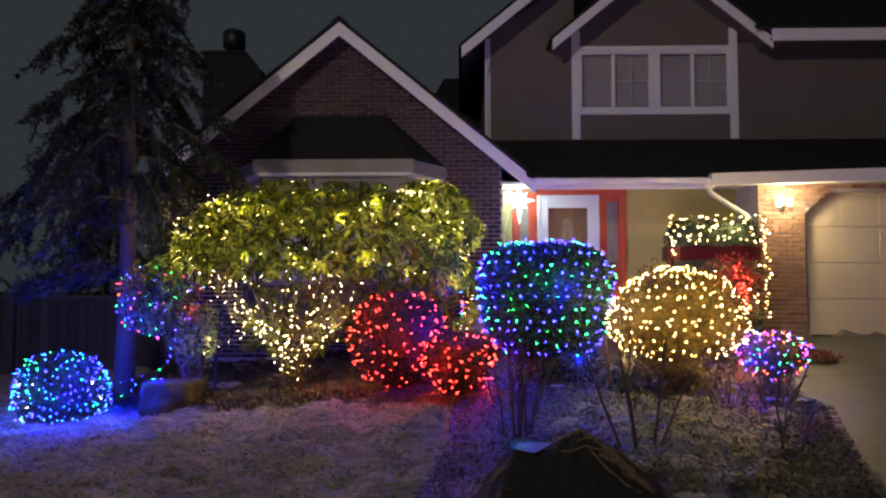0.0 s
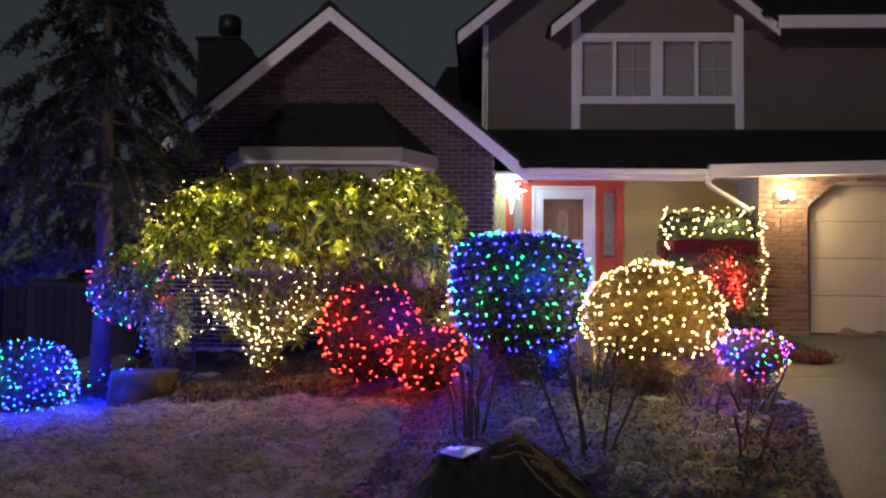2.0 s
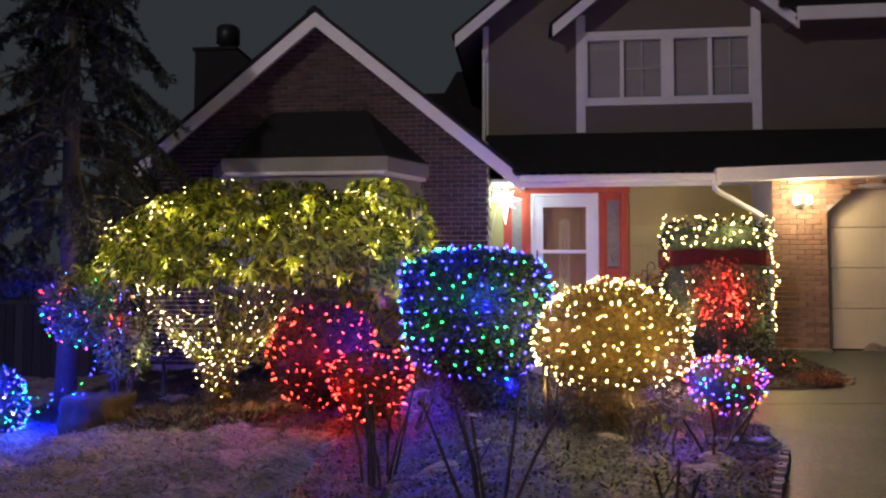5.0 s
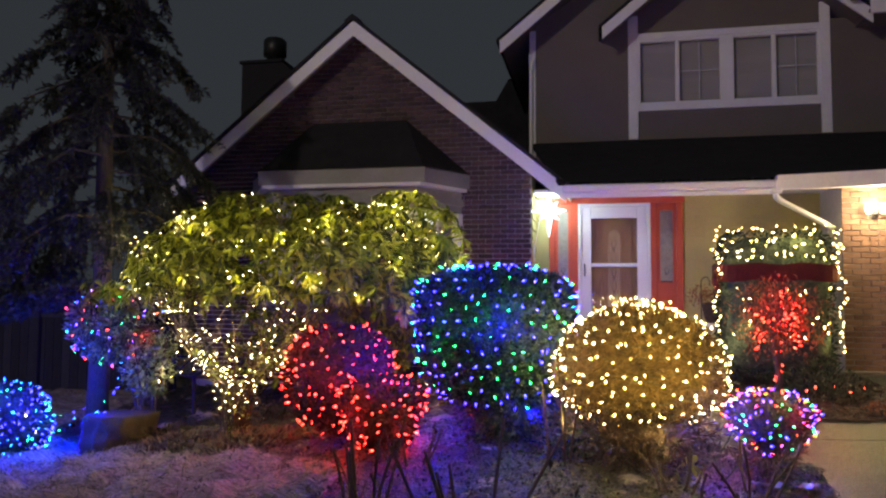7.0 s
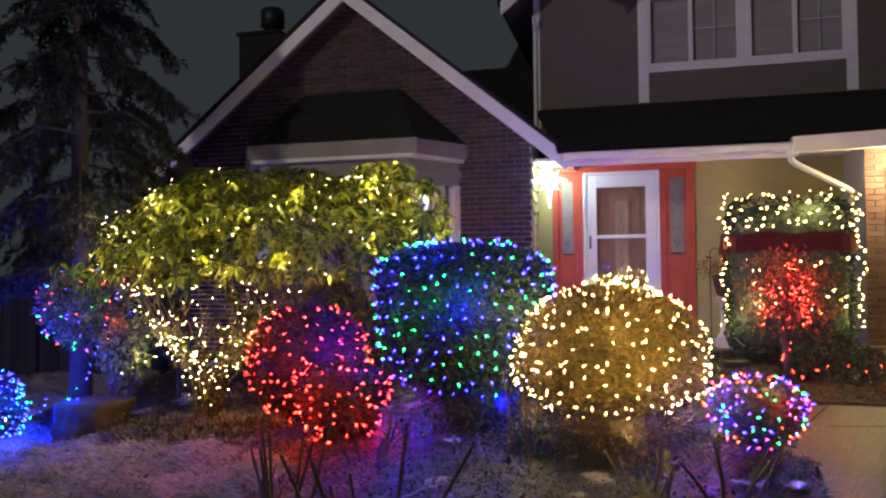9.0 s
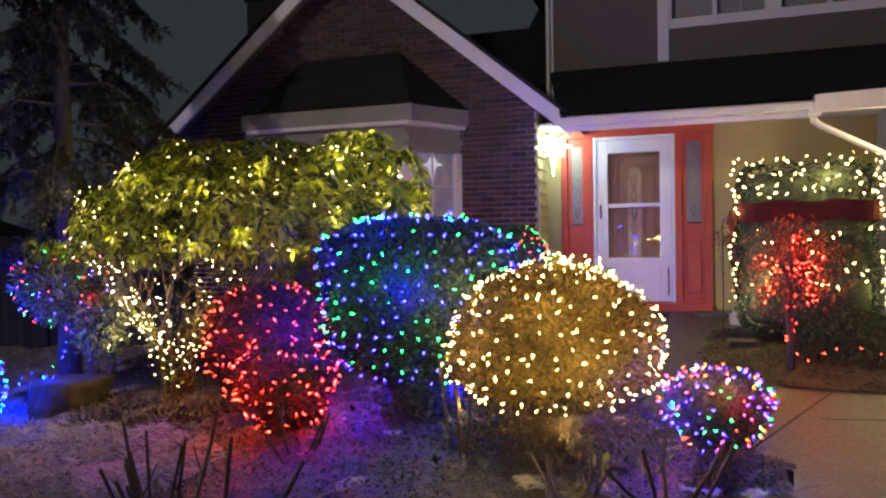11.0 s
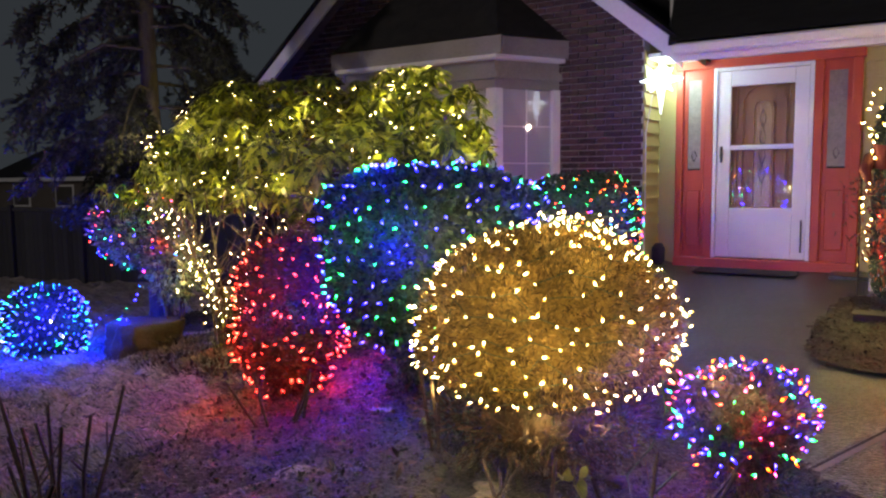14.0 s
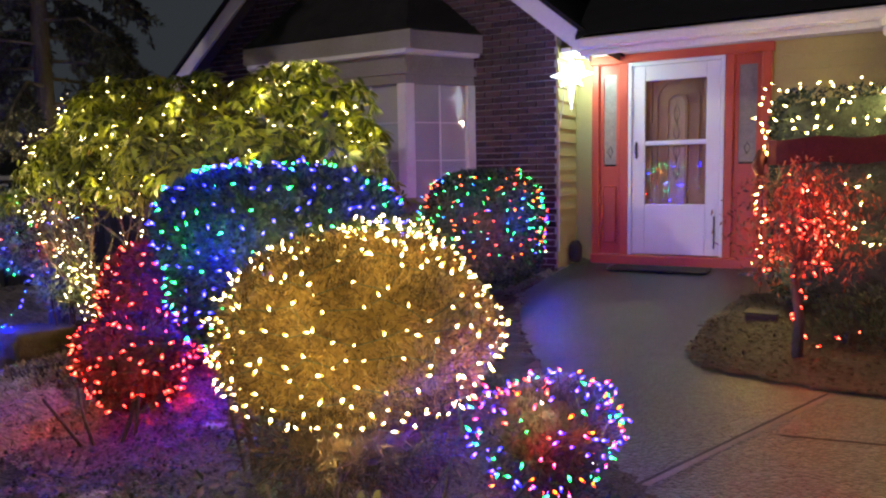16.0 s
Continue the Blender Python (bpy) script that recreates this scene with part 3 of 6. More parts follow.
part("mat", Build().box(2.12, 3.12, 11.90, 12.28, 0.322, 0.338, 0.005), RUBBER, mat_ob)
sp = solid("porch_step", Build().box(3.40, 5.38, 12.0, 12.46, 0.2, 0.345, 0.01), PAVE, "low concrete step along the porch wall", "step")

# porch roof and fascia
rb = Build().add([(1.98, EAVE_Y, 2.605), (15.0, EAVE_Y, 2.605), (15.0, UP_Y + 0.06, 3.60), (1.43, UP_Y + 0.06, 3.60), (1.98, EAVE_Y, 2.645), (15.0, EAVE_Y, 2.645), (15.0, UP_Y + 0.06, 3.68), (1.43, UP_Y + 0.06, 3.68)], [(3, 2, 1, 0), (4, 5, 6, 7), (0, 1, 5, 4), (1, 2, 6, 5), (2, 3, 7, 6), (3, 0, 4, 7)])
roof_porch = solid("roof_porch", rb, SHINGLE, "dark shingled lean-to roof above the porch and garage", "roof")
solid("fascia_porch", Build().box(2.04, 4.56, EAVE_Y - 0.025, EAVE_Y, 2.44, 2.60, 0.006).box(2.04, 4.56, EAVE_Y - 0.11, EAVE_Y - 0.03, 2.495, 2.60, 0.02), WHITE, "white fascia and gutter along the porch eave", "gutter")
solid("fascia_garage", Build().add([(4.56, EAVE_Y - 0.14, 2.475), (15.0, EAVE_Y - 0.14, 2.77), (15.0, EAVE_Y - 0.14, 2.96), (4.56, EAVE_Y - 0.14, 2.65), (4.56, EAVE_Y - 0.02, 2.475), (15.0, EAVE_Y - 0.02, 2.77), (15.0, EAVE_Y - 0.02, 2.96), (4.56, EAVE_Y - 0.02, 2.65)], [(0, 1, 2, 3), (7, 6, 5, 4), (3, 2, 6, 7), (1, 0, 4, 5), (0, 3, 7, 4), (2, 1, 5, 6)]), WHITE, "white fascia and gutter along the garage eave", "gutter")
solid("soffit", Build().box(4.56, 15.0, EAVE_Y - 0.02, 11.62, 2.60, 2.63), WHITE, "white soffit under the garage eave", "soffit")
ds = thing("downspout", (4.6, 11.25, 2.4), "white downspout elbowing from the gutter back to the wall", "downspout")
part("outlet", Build().box(4.50, 4.62, 11.20, 11.29, 2.44, 2.54, 0.012), WHITE, ds)
part("pipe", Build().tube([(4.56, 11.25, 2.47), (4.56, 11.26, 2.40), (4.62, 11.30, 2.36), (5.22, 11.66, 2.10), (5.30, 11.72, 2.06), (5.33, 11.9, 2.0), (5.33, 12.36, 1.86), (5.33, 12.42, 1.78), (5.33, 12.42, 0.36)], 0.036, 8), WHITE, ds, smooth=True)

# upper storey
uw = Build()
uw.prism([(1.43, 2.6), (3.0, 2.6), (3.0, 6.6), (1.43, 5.55)], "y", UP_Y, UP_Y + 0.18)
uw.box(3.0, 5.86, UP_Y, UP_Y + 0.18, 2.6, 4.20)
uw.prism([(3.0, 5.28), (5.86, 5.28), (5.86, 5.6), (4.43, 6.75), (3.0, 5.6)], "y", UP_Y, UP_Y + 0.18)
uw.box(5.86, 15.0, UP_Y, UP_Y + 0.18, 2.6, 5.4)
uw.box(1.43, 1.60, UP_Y + 0.18, 20, 2.6, 5.55)
uw.box(14.8, 15.0, UP_Y + 0.18, 20, -0.2, 5.4)
uw.box(-3.4, 15.0, 20, 20.2, -0.5, 6.0)
solid("wall_upper", uw, TAUPE, "taupe painted upper storey wall", "wall")
trim = Build()
trim.box(2.955, 3.105, UP_Y - 0.035, UP_Y + 0.02, 3.66, 5.63, 0.006)
trim.box(5.755, 5.90, UP_Y - 0.035, UP_Y + 0.02, 3.66, 5.66, 0.006)
trim.box(3.105, 5.755, UP_Y - 0.035, UP_Y + 0.02, 5.245, 5.345, 0.006)
trim.box(3.105, 5.755, UP_Y - 0.035, UP_Y + 0.02, 4.10, 4.20, 0.006)
solid("trim_upper_window", trim, WHITE, "white painted boards framing the upstairs window", "trim")
solid("trim_corner", Build().box(1.40, 1.50, UP_Y - 0.02, UP_Y + 0.02, 3.2, 5.5, 0.005).tube([(1.43, 13.45, 5.05), (1.43, 13.5, 4.98), (1.43, 13.62, 4.86), (1.43, 13.62, 3.2)], 0.03, 6), WHITE, "white corner board and downpipe", "trim")
win = thing("window_upper", (4.43, UP_Y, 4.2), "white-framed double sliding window with pale curtains drawn", "window", kind="structure")
fr = Build()
for x0, x1 in ((3.105, 3.14), (4.33, 4.53), (5.72, 5.755)):
    fr.box(x0, x1, UP_Y - 0.02, UP_Y + 0.06, 4.20, 5.245, 0.004)
fr.box(3.14, 4.33, UP_Y - 0.02, UP_Y + 0.06, 4.20, 4.24, 0.004).box(4.53, 5.72, UP_Y - 0.02, UP_Y + 0.06, 4.20, 4.24, 0.004)
fr.box(3.14, 4.33, UP_Y - 0.02, UP_Y + 0.06, 5.205, 5.245, 0.004).box(4.53, 5.72, UP_Y - 0.02, UP_Y + 0.06, 5.205, 5.245, 0.004)
part("window_frame", fr, WHITE, win)
for x in (3.70, 5.11):
    part("mullion", Build().box(x - 0.03, x + 0.03, UP_Y - 0.01, UP_Y + 0.05, 4.24, 5.205, 0.004), WHITE, win)
for x0, x1 in ((3.14, 3.67), (3.73, 4.33), (4.53, 5.08), (5.14, 5.72)):
    p_ = part("pane", Build().box(x0, x1, UP_Y + 0.030, UP_Y + 0.034, 4.24, 5.205), PANE, win, "dark reflecting glass pane")
    p_.visible_shadow = False
for x0, x1 in ((3.73, 4.33), (5.14, 5.72)):
    part("muntin", Build().box((x0 + x1) / 2 - 0.006, (x0 + x1) / 2 + 0.006, UP_Y + 0.036, UP_Y + 0.044, 4.24, 5.205).box(x0, x1, UP_Y + 0.036, UP_Y + 0.044, 4.72, 4.732), WHITE, win)
cu = Build()
for x0, x1 in ((3.10, 4.40), (4.46, 5.76)):
    k = 40
    xs = [x0 + (x1 - x0) * i / k for i in range(k + 1)]
    v = [(x, UP_Y + 0.10 + 0.0007 * math.sin(i * 1.7), z) for z in (4.15, 5.3) for i, x in enumerate(xs)]
    cu.add(v, [(i, i + 1, k + 2 + i, k + 1 + i) for i in range(k)])
part("curtain", cu, CURTAIN, win, "pale curtain hanging in folds")

# upper gables: rake boards and roofs
def rake(name, cx, zt, half, y0, y1, depth, only=0, lab="white painted rake board along the gable"):
    for s in (-1, 1):
        if only and s != only:
            continue
        o = [(cx, zt), (cx + s * half, zt - SLOPE * half), (cx + s * half, zt - SLOPE * half - depth), (cx, zt - depth)]
        solid(name, Build().prism(o, "y", y0, y1), WHITE, lab, "trim")


def roof(name, cx, zt, half, y0, y1, lab, only=0):
    for s in (-1, 1):
        if only and s != only:
            continue
        e = half + 0.05
        o = [(cx, zt + 0.01), (cx + s * e, zt - SLOPE * e + 0.01), (cx + s * e, zt - SLOPE * e + 0.06), (cx, zt + 0.06)]
        solid(name, Build().prism(o, "y", y0, y1), SHINGLE, lab, "roof")
        q = [(cx, zt - 0.06), (cx + s * half, zt - SLOPE * half - 0.06), (cx + s * half, zt - SLOPE * half + 0.005), (cx, zt + 0.005)]
        solid("soffit", Build().prism(q, "y", y0 + 0.08, y1 - 0.05), TAUPE, "taupe boarding under the roof edge", "soffit")


rake("rake_small_gable", 4.43, 6.84, 1.88, 13.10, 13.14, 0.19)
roof("roof_small_gable", 4.43, 6.84, 1.88, 13.08, 17.0, "dark shingled small front gable roof")
rake("rake_main", 6.2, 9.48, 5.22, 13.14, 13.18, 0.20, -1)
roof("roof_main", 6.2, 9.48, 5.22, 13.12, 20.3, "dark shingled main roof slope", -1)
solid("fascia_upper", Build().box(6.25, 15.0, 12.98, 13.03, 5.20, 5.41, 0.01), WHITE, "white fascia along the upper eave", "trim")
solid("roof_upper_right", Build().prism([(13.0, 5.40), (13.0, 5.46), (17.0, 8.2), (17.0, 8.1)], "x", 6.0, 15.2), SHINGLE, "dark shingled upper roof slope", "roof")
solid("soffit", Build().box(6.25, 15.0, 13.03, UP_Y, 5.24, 5.28), TAUPE, "taupe boarding under the upper eave", "soffit")

# brick gable roof
rake("rake_gable", AX, 5.04, 2.94, 11.50, 11.545, 0.21)
roof("roof_gable", AX, 5.04, 2.98, 11.46, 20.2, "dark shingled gable roof")
solid("ridge_cap", Build().prism([(AX - 0.12, 5.03), (AX, 5.12), (AX + 0.12, 5.03)], "y", 11.45, 20.2), SHINGLE, "dark ridge cap on the gable roof", "roof")
solid("roof_behind", Build().prism([(-1.6, 3.0), (1.42, 3.0), (1.42, 5.95), (0.58, 5.95), (0.30, 5.47), (-1.6, 5.47)], "y", 17.7, 18.6), SHINGLE, "dark roof slope behind the gable", "roof")

# chimney
ch = thing("chimney", (-3.4, 14.3, 3.0), "dark sided chimney with a round metal flue cap", "chimney")
part("chimney_body", Build().prism([(-3.81, 2.2), (-3.81, 5.37), (-3.04, 5.37), (-2.72, 5.05), (-2.72, 2.2)], "y", 13.95, 14.75), CHIMNEY, ch)
part("cap", Build().box(-3.85, -3.02, 13.91, 14.79, 5.35, 5.41, 0.01), CHIMNEY, ch)
part("flue", Build().lathe([(0.15, 0), (0.15, 0.16), (0.21, 0.18), (0.21, 0.46), (0.17, 0.50)], (-3.34, 14.3, 5.40), 18), IRON, ch, smooth=True)

# bay window
bay = thing("window_bay", (-0.87, 11.4, 0.6), "white painted bay window with a dark hipped roof", "window", kind="structure")
BX = [(0.63, WALL_Y), (0.16, 11.15), (-1.91, 11.15), (-2.38, WALL_Y)]


def bay_face(p, q, s0, s1, z0, z1, out, thick):
    """A slab along the bay side from p to q, between the fractions s0 and s1."""
    p, q = Vector(p), Vector(q)
    d = (q - p).normalized()
    nrm = Vector((d.y, -d.x)) * (-1 if Vector((d.y, -d.x)).y > 0 else 1)
    a, b = p + (q - p) * s0, p + (q - p) * s1
    o = [a + nrm * out, b + nrm * out, b + nrm * (out - thick), a + nrm * (out - thick)]
    return Build().prism([(v.x, v.y) for v in o], "z", z0, z1)


for i, (p, q) in enumerate(zip(BX[:-1], BX[1:])):
    ends = 0.11 if i != 1 else 0.05
    part("base_panel", bay_face(p, q, 0.0, 1.0, 0.35, 1.05, 0, 0.10), TAUPE, bay, "taupe apron board")
    part("head", bay_face(p, q, 0.0, 1.0, 2.32, 2.62, 0, 0.10), BAY_SHADED, bay)
    part("sill", bay_face(p, q, -0.02, 1.02, 1.05, 1.10, 0.04, 0.14), BAY_SHADED, bay)
    part("head_trim", bay_face(p, q, -0.02, 1.02, 2.42, 2.50, 0.03, 0.05), BAY_SHADED, bay)
    part("post", bay_face(p, q, 0.0, ends, 1.10, 2.32, 0.012, 0.10), WHITE, bay)
    part("post", bay_face(p, q, 1 - ends, 1.0, 1.10, 2.32, 0.012, 0.10), WHITE, bay)
    part("fascia", bay_face(p, q, -0.06, 1.06, 2.665, 2.86, 0.10, 0.05), BAY_SHADED, bay)
    pn = part("pane", bay_face(p, q, ends, 1 - ends, 1.10, 2.32, -0.045, 0.006), PANE, bay, "window glass")
    pn.visible_shadow = False
    cols = 2 if i != 1 else 5
    for c in range(1, cols):
        s = ends + (1 - 2 * ends) * c / cols
        w = 0.008 if i != 1 else 0.004
        part("muntin", bay_face(p, q, s - w, s + w, 1.10, 2.32, -0.03, 0.012), WHITE, bay)
    for z in (1.50, 1.91):
        part("muntin", bay_face(p, q, ends, 1 - ends, z - 0.006, z + 0.006, -0.03, 0.012), WHITE, bay)
    part("blind", bay_face(p, q, ends, 1 - ends, 1.10, 2.32, -0.07, 0.01), BLIND, bay, "pale blind behind the glass")
o = [(x * 1.0 + (0.07 if x > -0.5 else -0.07), y - (0.10 if y < 11.5 else 0)) for x, y in BX]
part("soffit", Build().prism(o, "z", 2.62, 2.665), WHITE, bay)
z0 = 2.865
v = [(o[0][0] + 0.04, WALL_Y, z0), (o[1][0] + 0.03, o[1][1] - 0.03, z0), (o[2][0] - 0.03, o[2][1] - 0.03, z0), (o[3][0] - 0.04, WALL_Y, z0), (-0.18, WALL_Y, 3.68), (-1.57, WALL_Y, 3.68)]
part("roof", Build().add(v, [(0, 1, 4)[::-1], (1, 2, 5, 4)[::-1], (2, 3, 5)[::-1], (0, 4, 5, 3)[::-1], (0, 1, 2, 3)]), SHINGLE, bay, "dark shingled hip roof")

# garage front: brick round an opening with clipped corners
gp = Build()
gp.box(5.38, 6.07, PIER_Y + 0.012, PIER_Y + 0.3, -0.2, 2.62)
gp.prism([(6.07, 2.12), (6.40, 2.44), (8.55, 2.44), (8.88, 2.12), (8.88, 2.62), (6.07, 2.62)], "y", PIER_Y + 0.012, PIER_Y + 0.3)
gp.box(8.88, 15.0, PIER_Y + 0.012, PIER_Y + 0.3, -0.2, 2.62)
gp.box(5.38, 5.56, PIER_Y + 0.3, DOOR_Y + 0.02, -0.2, 2.62)
wall_garage = solid("wall_garage", gp, MORTAR, "red brick garage front with a clipped-corner opening, sconce warmth in its brick colour", "brick wall")
gd = thing("garage_door", (7.47, 11.85, 0.3), "cream sectional garage door with raised panels, shut", "garage door", kind="structure")
GY = PIER_Y + 0.20
for r in range(4):
    z0, z1 = 0.31 + r * 0.54, 0.31 + (r + 1) * 0.54 - 0.008
    sec = part("section", Build().box(6.0, 8.95, GY, GY + 0.05, z0, z1, 0.006), GARAGE, gd)
    for c in range(5):
        x0 = 6.12 + c * 0.57
        part("raised_panel", Build().box(x0, x0 + 0.49, GY - 0.004, GY + 0.001, z0 + 0.07, z1 - 0.06, 0.004), GARAGE, sec)
part("stop_trim", Build().box(6.05, 6.10, PIER_Y + 0.09, PIER_Y + 0.2, 0.30, 2.12, 0.004), GARAGE, gd)
part("stop_trim", Build().prism([(6.07, 2.10), (6.41, 2.43), (6.41, 2.48), (6.05, 2.13)], "y", PIER_Y + 0.09, PIER_Y + 0.2), GARAGE, gd)

# sconce on the garage pier
sc = thing("wall_sconce", (5.73, PIER_Y, 2.25), "lit double-shade wall sconce on the brick pier", "wall lamp")
part("back_plate", Build().lathe([(0.05, 0), (0.05, 0.02)], (0, 0, 0), 12), IRON, sc).matrix_basis = Matrix.Translation((5.73, PIER_Y, 2.2)) @ pose(0, 0, 0, 90, 0, 0)
arm = part("arm", Build().tube([(5.73, PIER_Y, 2.18), (5.73, PIER_Y - 0.08, 2.16), (5.73, PIER_Y - 0.1, 2.2)], 0.012, 6).tube([(5.63, PIER_Y - 0.1, 2.2), (5.83, PIER_Y - 0.1, 2.2)], 0.01, 6), IRON, sc)
for x in (5.65, 5.81):
    part("shade", Build().lathe([(0.02, 0), (0.035, 0.02), (0.042, 0.06), (0.03, 0.11), (0.012, 0.12)], (x, PIER_Y - 0.1, 2.21), 12), LAMP_GLOW, arm, "glowing frosted glass shade", smooth=True)
nb = thing("house_number", (5.73, PIER_Y, 1.87), "small metal plates of a house number on the brick", "sign")
for k in range(3):
    part("bar", Build().box(5.60 + k * 0.09, 5.65 + k * 0.09, PIER_Y - 0.012, PIER_Y - 0.002, 1.82, 1.92, 0.003), LIT_BRICK, nb)
cd = thing("garage_kerb", (5.7, 11.5, 0.28), "low concrete plinth at the foot of the brick pier", "plinth")
part("plinth", Build().box(5.30, 6.05, 11.44, PIER_Y + 0.005, 0.20, 0.33, 0.012), JOINT, cd)

# porch lamp on the return wall, and the star lantern under the rake's end
pl = thing("porch_lamp", (1.62, 12.2, 2.45), "bright white porch wall lamp behind the star", "wall lamp")
part("bracket", Build().box(1.612, 1.66, 12.16, 12.24, 2.36, 2.54, 0.01), WHITE, pl)
part("globe", Build().lathe([(0.02, 0), (0.05, 0.03), (0.065, 0.09), (0.05, 0.15), (0.02, 0.18)], (1.71, 12.2, 2.36), 14), PORCH_GLOW, pl, "glowing white globe", smooth=True)
st = thing("star_lantern", (1.84, 11.62, 2.3), "glowing white pointed paper star lantern hanging under the eave", "star lantern")
SC = Vector((1.84, 11.60, 2.32))
for k in range(8):
    a = math.pi / 4 * k
    L = (0.23 if k % 2 == 0 else 0.17)
    if k == 6:
        L = 0.36
    if k == 2:
        L = 0.25
    d = Vector((math.cos(a), 0, math.sin(a)))
    e = Vector((-math.sin(a), 0, math.cos(a)))
    w = 0.05
    sb = Build().add([SC + d * 0.03 + e * w, SC + d * 0.03 - e * w, SC + d * 0.04 + Vector((0, 0.05, 0)), SC + d * 0.04 - Vector((0, 0.05, 0)), SC + d * L], [(0, 2, 4), (2, 1, 4), (1, 3, 4), (3, 0, 4), (0, 3, 1, 2)])
    part("point", sb, STAR_GLOW, st)
for s in (-1, 1):
    sb = Build().add([SC + Vector((0.05, 0, 0)), SC + Vector((0, 0, 0.05)), SC - Vector((0.05, 0, 0)), SC - Vector((0, 0, 0.05)), SC + Vector((0, 0.17 * s, 0))], [(0, 1, 4), (1, 2, 4), (2, 3, 4), (3, 0, 4)])
    part("point", sb, STAR_GLOW, st)
part("cord", Build().tube([(1.84, 11.60, 2.55), (1.84, 11.60, 2.70)], 0.004, 4), WIRE, st)
part("power_cord", Build().tube([(1.70, 11.80, 2.2), (1.625, 11.83, 1.8), (1.622, 11.84, 1.1), (1.62, 11.84, 0.5)], 0.006, 4), WHITE, st)

# ---- plants and their lights ----
def bulb_mesh(colour):
    b = Build().lathe([(0.0022, 0.0), (0.0040, 0.005), (0.0041, 0.010), (0.0030, 0.019), (0.0008, 0.030)], (0, 0, 0), 6)
    return b.mesh("bulb", BULB[colour])


BULB_MESH = {c: bulb_mesh(c) for c in BULB}


def string_of_lights(name, label, places, ways, colours, runs, group="", size=0.85, share=1.0, reach=0.13, dim_east=99.0, each=12):
    """One string: bulbs at places, pointing along ways, and a wire through each run of places."""
    c = np.mean(places, axis=0)
    t = thing(name, Vector(c), label, "string lights", group)
    for run in runs:
        if len(run) > 1:
            part("wire", Build().tube([places[i] - unit(ways[i:i + 1])[0] * 0.008 for i in run], 0.0018, 3), WIRE, t, "thin dark green wire")
    sizes = np.random.default_rng(len(places)).uniform(0.66, 1.0, len(places)) * size
    for p, d, col, one in zip(places, ways, colours, sizes):
        ob = new("bulb", BULB_MESH[col])
        ob.parent = t
        ob.matrix_parent_inverse = t.matrix_basis.inverted()
        ob.matrix_basis = Matrix.Translation(p) @ Vector(d).to_track_quat("Z", "Y").to_matrix().to_4x4() @ Matrix.Diagonal((one, one, one, 1))
    # the far-reaching share of the bulbs' light, one lamp for each few of a colour
    for col in sorted(set(colours)):
        idx = [i for i, q_ in enumerate(colours) if q_ == col]
        for k in range(0, len(idx), each):
            own = idx[k:k + each]
            mid = places[own[len(own) // 2]]
            out = unit((mid - c)[None] + np.array([[0, 0, 0.02]]))[0]
            tint, strength = BULB_LIGHT[col]
            watts = strength * 0.0013 * float(np.mean(sizes)) ** 2 * len(own) * (LAMP_SHARE * share * LAMP_TINT.get(col, 1.0) + 0.55) * 1.3
            if mid[0] > dim_east:
                watts *= 0.12
            lamp("string_light_glow", "POINT", tuple(mid + out * reach), watts, tint, 0.02)
    return t


LAMP_SHARE = 2.4
LAMP_TINT = {"green": 0.55, "blue": 1.35, "violet": 0.7, "cyan": 0.7, "red": 0.72, "pink": 0.7}


